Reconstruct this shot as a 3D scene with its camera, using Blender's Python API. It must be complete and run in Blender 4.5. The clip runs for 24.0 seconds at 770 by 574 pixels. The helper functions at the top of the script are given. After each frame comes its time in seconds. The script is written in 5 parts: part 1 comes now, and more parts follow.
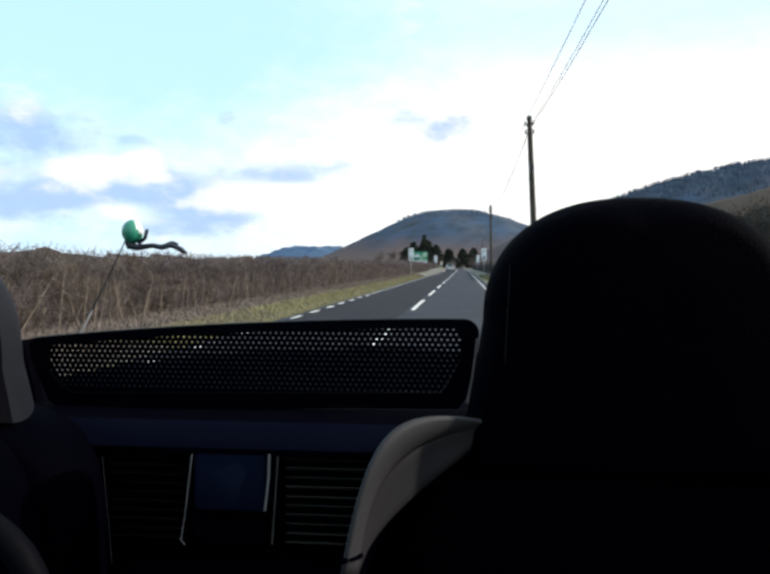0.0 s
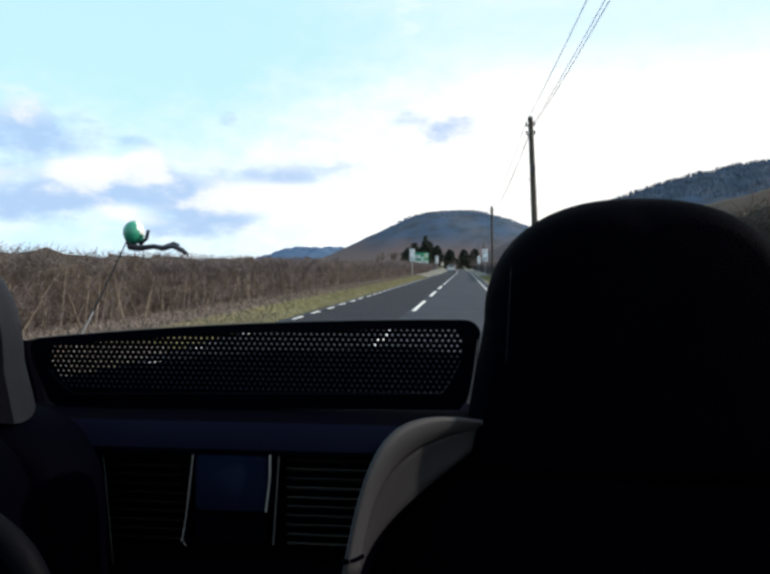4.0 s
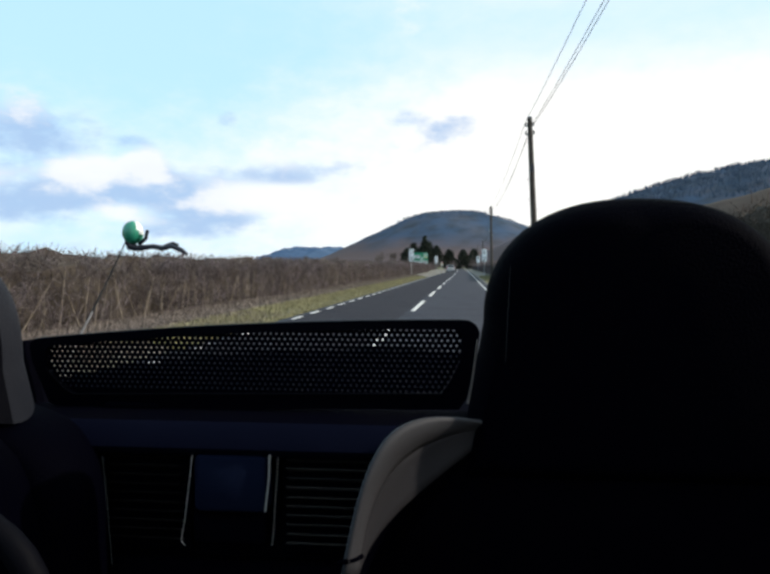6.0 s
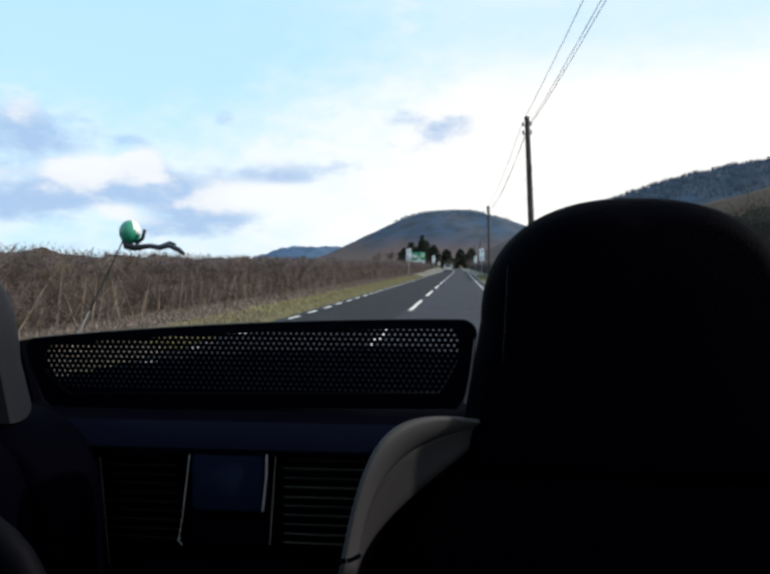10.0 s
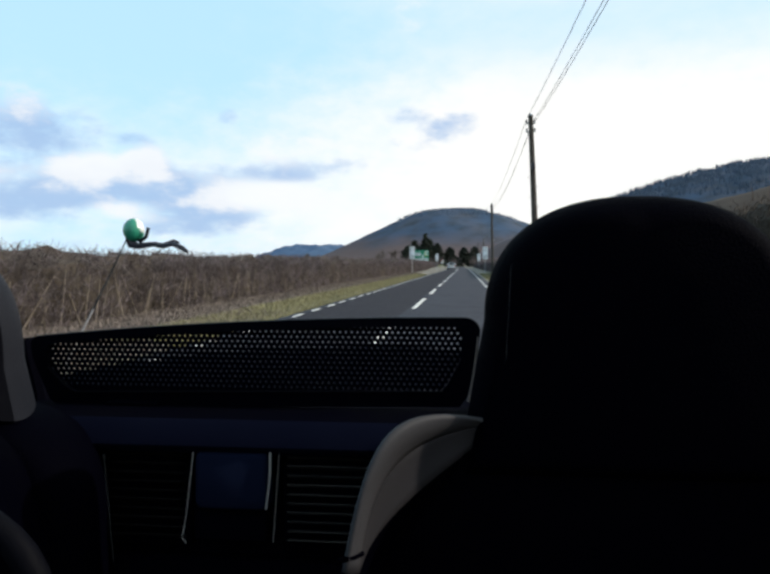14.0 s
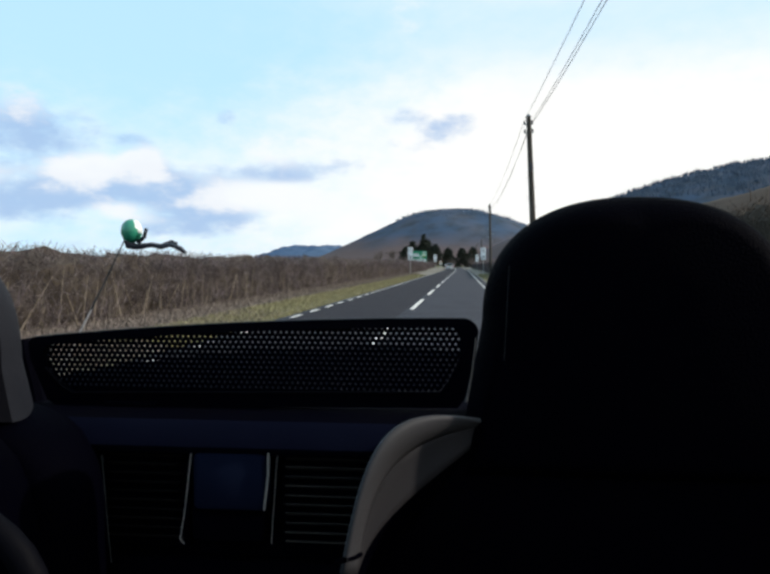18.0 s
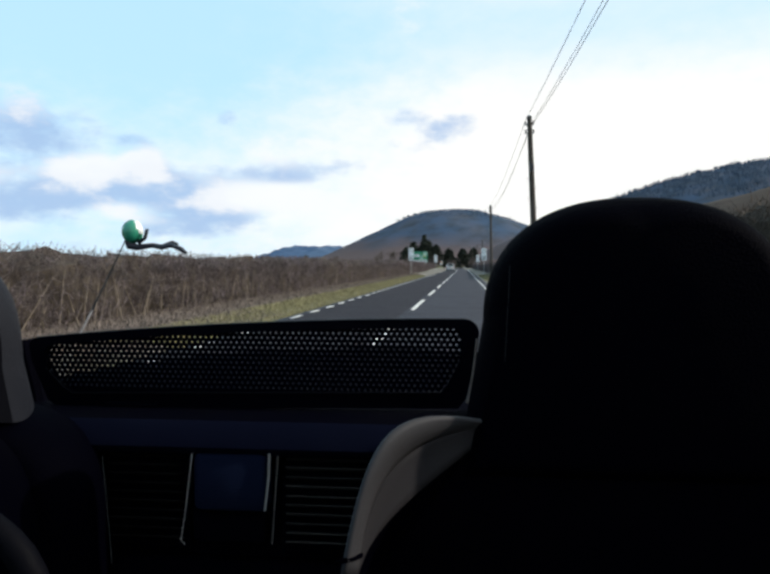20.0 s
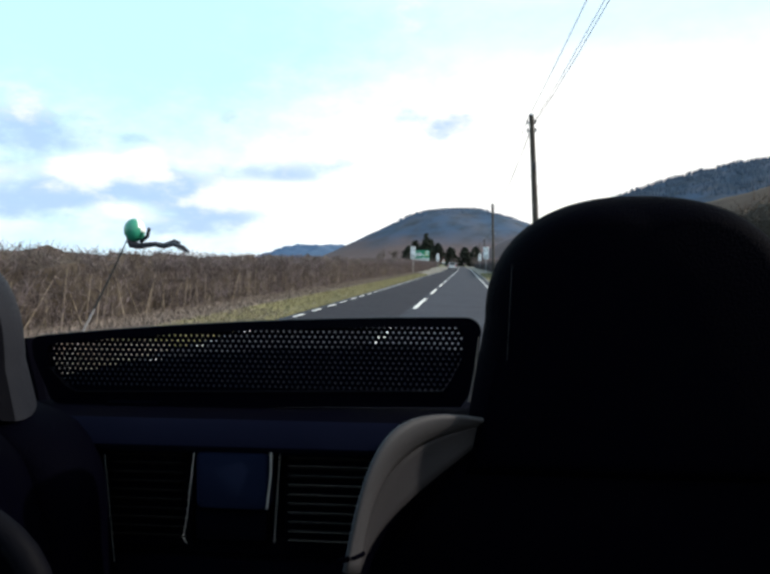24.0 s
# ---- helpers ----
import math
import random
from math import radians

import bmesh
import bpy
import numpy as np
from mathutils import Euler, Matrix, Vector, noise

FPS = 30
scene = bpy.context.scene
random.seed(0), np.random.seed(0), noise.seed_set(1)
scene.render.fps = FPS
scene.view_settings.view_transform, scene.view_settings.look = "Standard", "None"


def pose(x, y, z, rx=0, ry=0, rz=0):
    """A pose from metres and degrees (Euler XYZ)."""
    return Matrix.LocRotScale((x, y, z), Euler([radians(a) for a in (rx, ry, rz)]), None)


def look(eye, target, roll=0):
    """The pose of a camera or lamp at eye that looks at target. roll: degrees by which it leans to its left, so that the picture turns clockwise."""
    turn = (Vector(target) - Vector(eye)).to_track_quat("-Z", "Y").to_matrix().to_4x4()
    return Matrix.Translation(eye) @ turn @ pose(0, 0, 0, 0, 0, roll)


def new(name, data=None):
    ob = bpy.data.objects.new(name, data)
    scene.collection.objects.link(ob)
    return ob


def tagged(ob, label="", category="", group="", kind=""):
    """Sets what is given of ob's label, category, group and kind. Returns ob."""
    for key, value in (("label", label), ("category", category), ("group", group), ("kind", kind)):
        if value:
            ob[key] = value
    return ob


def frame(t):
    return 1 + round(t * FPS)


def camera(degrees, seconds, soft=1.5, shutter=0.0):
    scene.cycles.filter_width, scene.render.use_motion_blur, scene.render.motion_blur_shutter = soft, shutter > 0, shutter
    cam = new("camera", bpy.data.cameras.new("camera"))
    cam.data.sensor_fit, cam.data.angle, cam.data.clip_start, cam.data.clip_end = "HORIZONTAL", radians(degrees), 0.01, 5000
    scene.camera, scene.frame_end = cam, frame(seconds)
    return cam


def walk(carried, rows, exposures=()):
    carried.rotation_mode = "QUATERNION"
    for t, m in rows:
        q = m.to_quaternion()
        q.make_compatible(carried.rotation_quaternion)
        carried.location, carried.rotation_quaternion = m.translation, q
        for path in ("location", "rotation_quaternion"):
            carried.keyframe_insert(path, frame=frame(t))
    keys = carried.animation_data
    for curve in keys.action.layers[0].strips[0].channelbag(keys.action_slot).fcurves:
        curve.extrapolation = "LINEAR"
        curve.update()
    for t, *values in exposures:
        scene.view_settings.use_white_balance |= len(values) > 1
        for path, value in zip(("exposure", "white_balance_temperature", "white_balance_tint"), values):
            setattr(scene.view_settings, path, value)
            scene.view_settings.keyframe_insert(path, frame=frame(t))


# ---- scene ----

# ---------------------------------------------------------------- camera
# The camera is fixed inside an open car and looks out over its tail; only a slight shake of the mount remains.
EYE = 1.2
YAW, PITCH, ROLL = 5.8, -1.75, 0.0
SHAKE = [(0, -0.05, 0.00), (0.5, 0.04, 0.03), (1, 0.04, 0.16), (1.5, -0.02, 0.10), (3.5, -0.11, 0.16), (4, 0.04, 0.07),
         (4.5, -0.08, 0.03), (5, 0.04, 0.16), (5.5, 0.04, 0.03), (6, -0.02, 0.07), (6.5, -0.11, 0.07), (7, 0.04, 0.00),
         (7.5, 0.04, 0.00), (8, -0.02, 0.00), (8.5, -0.08, -0.03), (9, 0.01, 0.03), (9.5, 0.11, 0.00), (10, -0.23, 0.03),
         (10.5, 0.01, 0.00), (12.5, -0.05, -0.03), (13, -0.08, 0.06), (13.5, 0.04, 0.07), (14, 0.04, -0.12),
         (14.5, 0.04, 0.00), (15, -0.08, 0.00), (15.5, 0.04, -0.09), (16, 0.14, -0.12), (16.5, -0.02, -0.03),
         (17, 0.11, 0.00), (17.5, -0.02, 0.00), (18, -0.11, -0.06), (18.5, 0.11, -0.09), (20.5, -0.08, 0.00),
         (21, -0.02, -0.06), (21.5, 0.04, -0.12), (22, -0.02, -0.03), (22.5, 0.04, -0.06), (23, -0.02, -0.06),
         (23.5, -0.02, -0.12), (24, 0.11, -0.12)]
cam = camera(57.4, 24.0, soft=3.0)
walk(cam, [(t, pose(0, 0, EYE, 90 + PITCH + dp, ROLL, YAW + dy)) for t, dy, dp in SHAKE],
     exposures=[(0, 0.08), (1.5, 0.08), (6, -0.06), (16, -0.12), (22, -0.1), (23, 0.0), (24, 0.15)])

# ---------------------------------------------------------------- world and sun
SUN_AZ, SUN_EL = 3.0, 28.0          # degrees: azimuth from +x towards +y, height
sun_way = Vector((math.cos(radians(SUN_AZ)) * math.cos(radians(SUN_EL)),
                  math.sin(radians(SUN_AZ)) * math.cos(radians(SUN_EL)), math.sin(radians(SUN_EL))))
sun_data = bpy.data.lights.new("sun", "SUN")
sun_data.energy, sun_data.angle, sun_data.color = 4.5, radians(0.6), (1.0, 0.93, 0.82)
sun = new("sun", sun_data)
sun.matrix_world = look((0, 0, 60), Vector((0, 0, 60)) - sun_way)

world = bpy.data.worlds.new("sky")
scene.world = world
world.use_nodes = True


class Nodes:
    """Short way to write node trees."""

    def __init__(self, tree):
        self.t = tree
        tree.nodes.clear()

    def add(self, kind):
        return self.t.nodes.new(kind)

    def put(self, value, socket):
        if isinstance(value, bpy.types.NodeSocket):
            self.t.links.new(value, socket)
        else:
            socket.default_value = value

    def math(self, op, a, b=0.0, c=0.0, clamp=False):
        n = self.add("ShaderNodeMath")
        n.operation, n.use_clamp = op, clamp
        self.put(a, n.inputs[0]), self.put(b, n.inputs[1]), self.put(c, n.inputs[2])
        return n.outputs[0]

    def ramp(self, v, lo, hi, a=0.0, b=1.0):
        n = self.add("ShaderNodeMapRange")
        n.interpolation_type = "SMOOTHSTEP"
        for i, x in enumerate((v, lo, hi, a, b)):
            self.put(x, n.inputs[i])
        return n.outputs[0]

    def mix(self, f, a, b, blend="MIX"):
        n = self.add("ShaderNodeMix")
        n.data_type, n.blend_type = "RGBA", blend
        self.put(f, n.inputs[0]), self.put(a, n.inputs[6]), self.put(b, n.inputs[7])
        return n.outputs[2]

    def noise(self, scale, detail=3.0, vector=None, rough=0.55):
        n = self.add("ShaderNodeTexNoise")
        n.inputs["Scale"].default_value, n.inputs["Detail"].default_value = scale, detail
        n.inputs["Roughness"].default_value = rough
        if vector is not None:
            self.t.links.new(vector, n.inputs["Vector"])
        return n.outputs["Fac"]


def rgb(r, g, b):
    return (r, g, b, 1.0)


g = Nodes(world.node_tree)
sky = g.add("ShaderNodeTexSky")
sky.sky_type, sky.sun_disc = "NISHITA", False
sky.sun_elevation, sky.sun_rotation = radians(SUN_EL), radians(90 - SUN_AZ)
sky.air_density, sky.dust_density, sky.ozone_density = 1.0, 1.2, 1.5
way = g.add("ShaderNodeTexCoord").outputs["Generated"]
split = g.add("ShaderNodeSeparateXYZ")
g.put(way, split.inputs[0])
dx, dy, dz = split.outputs
az = g.math("ARCTAN2", dx, dy)                       # turn to the right of straight back, radians
el = g.math("ARCSINE", dz)
warp = g.add("ShaderNodeCombineXYZ")
g.put(az, warp.inputs[0]), g.put(g.math("MULTIPLY", el, 1.9), warp.inputs[1])
n_big = g.noise(3.0, 5.0, warp.outputs[0], 0.6)
n_small = g.noise(17.0, 6.0, warp.outputs[0], 0.6)
wob = g.math("MULTIPLY_ADD", n_small, 0.5, g.math("MULTIPLY", n_big, 0.5))


def blob(a, e, ra, re, gain=1.0):
    """One bank of cloud: turn, height and half sizes in degrees."""
    u = g.math("MULTIPLY", g.math("SUBTRACT", az, radians(a)), 0.85 / radians(ra))
    v = g.math("MULTIPLY", g.math("SUBTRACT", el, radians(e)), 0.8 / radians(re))
    d = g.math("ADD", g.math("MULTIPLY", u, u), g.math("MULTIPLY", v, v))
    return g.math("MULTIPLY", g.math("EXPONENT", g.math("MULTIPLY", d, -1.0)), gain)


def banks(rows):
    total = 0.0
    for row in rows:
        total = g.math("ADD", blob(*row), total)
    return total


# grey-blue undersides of the fair-weather clouds, and their white heads
GREY = [(-32.6, 9.6, 4.0, 1.8, 1.15), (-33.8, 4.9, 3.9, 1.2, 0.95), (-29.1, 5.7, 3.2, 1.2, 1.1), (-24.4, 6.6, 2.2, 1.3, 1.15), (-21.7, 5.9, 2.9, 1.1, 1.1),
              (-19.5, 3.9, 3.8, 0.9, 1.25), (-22.3, 2.7, 3.3, 0.55, 0.6), (-15.2, 7.4, 3.3, 0.8, 0.8), (-9.9, 8.1, 3.2, 0.7, 0.5), (-13.1, 6.9, 2.3, 0.4, 0.5),
              (-2.6, 11.5, 3.2, 0.85, 0.62), (-0.2, 10.8, 2.0, 0.65, 0.48), (-3.2, 9.5, 2.4, 0.6, 0.45), (-18.3, 11.5, 0.9, 0.6, 0.45), (-25.4, 9.3, 1.4, 0.55, 0.35),
              (-32.6, 3.6, 2.7, 0.6, 0.5), (-28.6, 1.5, 3.2, 0.4, 0.4), (-50, 8, 6, 1.8), (-62, 5, 7, 1.5), (60, 9, 10, 1.8, 0.8)]
grey = banks(GREY)
white = banks([(a - 0.3, e + 0.75 * re + 0.25, 0.75 * ra, 0.8 * re, 0.42 * gain) for a, e, ra, re, gain in GREY[:8]] + [(-27.7, 7.0, 1.6, 1.0, 1.1), (-24.9, 7.9, 1.5, 0.7, 0.7), (-26.5, 4.1, 2.1, 0.65, 0.9), (-16.2, 5.5, 4.2, 0.9, 0.9), (-9.9, 4.8, 5.9, 1.6, 0.6),
               (-30.2, 7.2, 1.4, 0.7, 0.6), (-12.3, 9.4, 4.7, 1.2, 0.5), (-4.0, 19.4, 2.4, 2.4, 0.3)])
puff = g.math("SUBTRACT", wob, 0.5)
puff_b = g.math("SUBTRACT", g.noise(20.0, 6.0, warp.outputs[0], 0.55), 0.5)
reach_g = g.math("MULTIPLY", g.math("MULTIPLY", grey, 3.0, clamp=True), puff_b)
reach_w = g.math("MULTIPLY", g.math("MULTIPLY", white, 3.0, clamp=True), puff_b)
grey_f = g.ramp(g.math("MULTIPLY_ADD", reach_g, 1.9, grey), 0.2, 1.15)
white_f = g.ramp(g.math("MULTIPLY_ADD", reach_w, 2.0, white), 0.2, 1.0)
# the thin bright veil towards the sun's side and low down; open blue higher up
veil = g.math("ADD", g.ramp(az, radians(-27), radians(10)), g.math("MULTIPLY", g.ramp(el, radians(18), radians(7)), 0.5))
veil = g.math("MULTIPLY_ADD", puff, 1.6, veil)
band = g.math("ADD", g.ramp(el, radians(18.5), radians(13.0), 0.42, 1.0), g.ramp(el, radians(19.0), radians(21.5), 0.0, 0.22))
veil_f = g.math("MULTIPLY", g.ramp(veil, 0.05, 1.3), band, clamp=True)
blue = g.mix(0.82, g.mix(1.0, sky.outputs[0], rgb(0.13, 0.13, 0.13), "MULTIPLY"), rgb(0.66, 1.04, 1.32))
col = g.mix(veil_f, blue, rgb(1.12, 1.12, 1.1))
col = g.mix(g.math("MULTIPLY", grey_f, 0.84), col, rgb(0.41, 0.60, 0.91))
col = g.mix(g.math("MULTIPLY", white_f, 0.85), col, rgb(1.06, 1.08, 1.10))
col = g.mix(g.ramp(el, radians(-1), radians(-4)), col, rgb(0.12, 0.12, 0.09))
bg = g.add("ShaderNodeBackground")
g.put(col, bg.inputs[0])
bg.inputs[1].default_value = 1.0
g.put(bg.outputs[0], g.add("ShaderNodeOutputWorld").inputs[0])


# ---------------------------------------------------------------- materials
def material(name, base, rough=0.7, metal=0.0, spec=0.5, tones=(), scale=4.0, fine=60.0, bump=0.0, bump_scale=None,
             island=0.0, objvar=0.0, coat=0.0, zone=None):
    """A surface with a base colour, a second tone in patches, a fine grain, and relief. tones: (colour, amount). zone: (colour, height, reach), the cover below that height."""
    m = bpy.data.materials.new(name)
    m.use_nodes = True
    k = Nodes(m.node_tree)
    b = k.add("ShaderNodeBsdfPrincipled")
    where = k.add("ShaderNodeTexCoord").outputs["Object"]
    c = rgb(*base)
    for i, (tone, amount) in enumerate(tones):
        f = k.ramp(k.noise(scale * (1.7 ** i), 4.0, where), 0.5 - 0.25 * amount, 0.78)
        c = k.mix(k.math("MULTIPLY", f, min(1.0, amount * 1.4)), c, rgb(*tone))
    if zone:
        tone, z0, reach = zone
        xyz = k.add("ShaderNodeSeparateXYZ")
        k.put(where, xyz.inputs[0])
        edge = k.math("MULTIPLY_ADD", k.noise(0.012, 3.0, where), reach * 2.4, k.math("SUBTRACT", xyz.outputs[2], reach * 1.2))
        c = k.mix(k.ramp(edge, z0 + reach, z0 - reach), c, rgb(*tone))
    grain = k.noise(fine, 2.0, where)
    c = k.mix(1.0, c, k.mix(grain, rgb(0.78, 0.78, 0.78), rgb(1.2, 1.2, 1.2)), "MULTIPLY")
    for amount, source in ((island, "ShaderNodeNewGeometry"), (objvar, "ShaderNodeObjectInfo")):
        if amount:
            r = k.add(source).outputs["Random Per Island" if source == "ShaderNodeNewGeometry" else "Random"]
            lo, hi = 1 - amount, 1 + amount
            c = k.mix(1.0, c, k.mix(r, rgb(lo, lo, lo), rgb(hi, hi * 0.97, hi * 0.92)), "MULTIPLY")
    k.put(c, b.inputs["Base Color"])
    k.put(k.ramp(grain, 0.2, 0.8, max(0.02, rough - 0.08), min(1.0, rough + 0.08)), b.inputs["Roughness"])
    b.inputs["Metallic"].default_value, b.inputs["Specular IOR Level"].default_value = metal, spec
    b.inputs["Coat Weight"].default_value = coat
    if bump:
        n = k.add("ShaderNodeBump")
        n.inputs["Strength"].default_value, n.inputs["Distance"].default_value = min(1.0, bump), 0.01
        k.put(k.noise(bump_scale or fine, 3.0, where), n.inputs["Height"])
        k.put(n.outputs[0], b.inputs["Normal"])
    k.put(b.outputs[0], k.add("ShaderNodeOutputMaterial").inputs[0])
    return m


def glass(name, tint, rough=0.03):
    m = bpy.data.materials.new(name)
    m.use_nodes = True
    b = m.node_tree.nodes["Principled BSDF"]
    b.inputs["Base Color"].default_value = rgb(*tint)
    b.inputs["Roughness"].default_value = rough
    b.inputs["Transmission Weight"].default_value = 0.85
    b.inputs["IOR"].default_value = 1.45
    return m


# Cabin blacks lie below real leather and trim: deep shade is put into them.
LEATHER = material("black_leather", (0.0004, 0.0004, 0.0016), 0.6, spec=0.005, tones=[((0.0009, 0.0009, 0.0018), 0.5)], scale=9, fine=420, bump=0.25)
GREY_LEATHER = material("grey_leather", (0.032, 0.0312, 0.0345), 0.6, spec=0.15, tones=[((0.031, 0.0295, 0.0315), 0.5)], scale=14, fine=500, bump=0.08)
# Darker copy of the shoulder leather: weaker light on the inner face, as colour.
SHADE_LEATHER = material("shaded_grey_leather", (0.0215, 0.0202, 0.0226), 0.65, spec=0.12, tones=[((0.0215, 0.0198, 0.0212), 0.5)], scale=14, fine=500, bump=0.08)
# Light on dark edges put into the colour: seat roll and deflector frame.
LIT_EDGE = material("lit_edge_leather", (0.0020, 0.0020, 0.0034), 0.6, spec=0.03, tones=[((0.002, 0.002, 0.003), 0.5)], scale=12, fine=400, bump=0.1)
# Shaded and lit copies of the left headrest's leather: front, then side.
FRONT_SHADE = material("front_shade_leather", (0.0013, 0.0014, 0.0026), 0.6, spec=0.02, tones=[((0.0009, 0.001, 0.002), 0.5)], scale=12, fine=400, bump=0.2)
LIT_LEATHER = material("lit_grey_leather", (0.0115, 0.0122, 0.0160), 0.6, spec=0.06, tones=[((0.0078, 0.0085, 0.0118), 0.5)], scale=12, fine=400, bump=0.2)
DIM_THREAD = material("grey_thread", (0.008, 0.0075, 0.007), 0.8, fine=300)
THREAD = material("pale_thread", (0.20, 0.185, 0.17), 0.8, fine=300)
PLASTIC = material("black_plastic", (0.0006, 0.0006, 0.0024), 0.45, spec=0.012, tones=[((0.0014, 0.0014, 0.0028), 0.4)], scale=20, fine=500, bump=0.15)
NAVY = material("navy_cloth", (0.0044, 0.0068, 0.0185), 0.85, spec=0.012, tones=[((0.005, 0.007, 0.018), 0.5)], scale=18, fine=600, bump=0.3)
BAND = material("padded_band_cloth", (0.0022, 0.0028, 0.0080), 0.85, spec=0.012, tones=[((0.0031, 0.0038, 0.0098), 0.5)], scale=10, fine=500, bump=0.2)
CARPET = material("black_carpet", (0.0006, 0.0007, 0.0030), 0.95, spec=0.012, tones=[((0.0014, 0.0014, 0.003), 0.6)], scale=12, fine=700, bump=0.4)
CHROME = material("satin_trim", (0.27, 0.25, 0.235), 0.35, metal=0.0, tones=[((0.16, 0.16, 0.165), 0.5)], scale=30, fine=300)
CLIP_METAL = material("dull_clip_metal", (0.075, 0.072, 0.072), 0.4, spec=0.3, fine=300)
# Pale grey that stands for the sky's reflection on the deflector's edge.
EDGE_GLINT = material("glint_grey", (0.030, 0.031, 0.036), 0.4, spec=0.3, fine=300)
# Shaded and lit copies of one slat plastic, for left and right vent.
SHADED_SLAT = material("shaded_slat_plastic", (0.004, 0.0036, 0.0034), 0.4, spec=0.2, fine=300, objvar=0.4)
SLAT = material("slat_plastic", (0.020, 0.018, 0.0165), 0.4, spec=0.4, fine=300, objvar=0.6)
PAINT = material("dark_blue_car_paint", (0.008, 0.012, 0.03), 0.25, spec=0.5, coat=0.6, tones=[((0.012, 0.016, 0.036), 0.3)], scale=3, fine=800)
RUBBER = material("tyre_rubber", (0.018, 0.018, 0.018), 0.85, spec=0.2, tones=[((0.035, 0.033, 0.03), 0.4)], scale=8, fine=120, bump=0.4)
ALLOY = material("wheel_alloy", (0.5, 0.5, 0.52), 0.35, metal=0.9, tones=[((0.25, 0.24, 0.23), 0.4)], scale=10)
SILVER = material("silver_car_paint", (0.46, 0.47, 0.48), 0.3, metal=0.35, coat=0.5, tones=[((0.38, 0.38, 0.38), 0.3)], scale=3, fine=900)
BLUECAR = material("blue_grey_car_paint", (0.05, 0.085, 0.13), 0.28, metal=0.3, coat=0.5, tones=[((0.04, 0.06, 0.09), 0.3)], scale=3, fine=900)
CAR_GLASS = material("dark_car_glass", (0.012, 0.014, 0.016), 0.06, spec=0.6, fine=50)
RED_LAMP = material("red_lamp_lens", (0.45, 0.02, 0.015), 0.2, coat=0.5, fine=200)
PLATE_Y = material("yellow_plate", (0.6, 0.45, 0.05), 0.5, fine=100)
PLATE_INK = material("plate_ink", (0.02, 0.02, 0.02), 0.6)
TOY_GREEN = material("green_rubber", (0.02, 0.20, 0.12), 0.35, coat=0.3, tones=[((0.03, 0.27, 0.17), 0.5)], scale=30, fine=200)
TOY_LIT = material("lit_rubber", (0.7, 0.72, 0.70), 0.4, coat=0.3, fine=200)
TOY_DARK = material("dark_rubber", (0.012, 0.014, 0.022), 0.5, fine=200)
ASPHALT = material("asphalt", (0.0375, 0.0395, 0.0495), 0.92, spec=0.12, tones=[((0.029, 0.0295, 0.036), 0.5), ((0.048, 0.048, 0.053), 0.35)], scale=0.8, fine=38, bump=0.5, bump_scale=90)
LANE = material("worn_asphalt", (0.0265, 0.0255, 0.0310), 0.92, spec=0.1, tones=[((0.0184, 0.0184, 0.023), 0.5), ((0.031, 0.0299, 0.0322), 0.35)], scale=0.9, fine=38, bump=0.5, bump_scale=90)
RED_PATCH = material("red_surfacing", (0.16, 0.07, 0.05), 0.85, tones=[((0.09, 0.06, 0.05), 0.7)], scale=1.2, fine=40, bump=0.4)
LINE = material("road_paint", (0.72, 0.71, 0.68), 0.75, tones=[((0.30, 0.29, 0.27), 0.6)], scale=3.0, fine=45, bump=0.3, objvar=0.12)
TURF = material("verge_turf", (0.163, 0.150, 0.126), 0.95, spec=0.1, tones=[((0.236, 0.213, 0.195), 0.6), ((0.108, 0.112, 0.070), 0.5)], scale=0.6, fine=30, bump=0.8, bump_scale=25)
FIELD = material("field_ground", (0.0903, 0.0989, 0.0387), 0.95, spec=0.1, tones=[((0.1462, 0.1204, 0.0602), 0.6), ((0.0516, 0.0731, 0.0258), 0.6)], scale=0.012, fine=3, bump=0.5, bump_scale=2)
GRASS = material("grass_blades", (0.225, 0.212, 0.118), 0.8, spec=0.2, fine=3, island=0.45)
STRAW = material("dry_grass", (0.172, 0.146, 0.134), 0.85, spec=0.2, fine=3, island=0.45)
TWIG = material("hedge_twigs", (0.131, 0.111, 0.121), 0.9, spec=0.1, tones=[((0.215, 0.19, 0.205), 0.5), ((0.048, 0.038, 0.038), 0.8)], scale=1.3, fine=4, island=0.55)
# Twigs with the tall hedge's shaded side put into their colour.
SHADED_TWIG = material("shaded_hedge_twigs", (0.060, 0.046, 0.038), 0.9, spec=0.1, tones=[((0.10, 0.075, 0.060), 0.5), ((0.025, 0.020, 0.018), 0.8)], scale=1.3, fine=4, island=0.5)
# Dark core colour stands for the shade between the twigs.
HEDGE_CORE = material("hedge_inner_shade", (0.0446, 0.036, 0.0295), 0.95, spec=0.05, tones=[((0.0792, 0.0662, 0.054), 0.6)], scale=2.5, fine=18, bump=1.0, bump_scale=14)
GOLD_LEAF = material("beech_leaves", (0.27, 0.165, 0.06), 0.8, spec=0.2, tones=[((0.16, 0.12, 0.045), 0.6)], scale=1.0, fine=6, island=0.45)
NEEDLE = material("conifer_foliage", (0.0405, 0.0558, 0.0234), 0.85, spec=0.15, tones=[((0.0675, 0.0765, 0.027), 0.6), ((0.0225, 0.0315, 0.018), 0.5)], scale=0.5, fine=8, island=0.45)
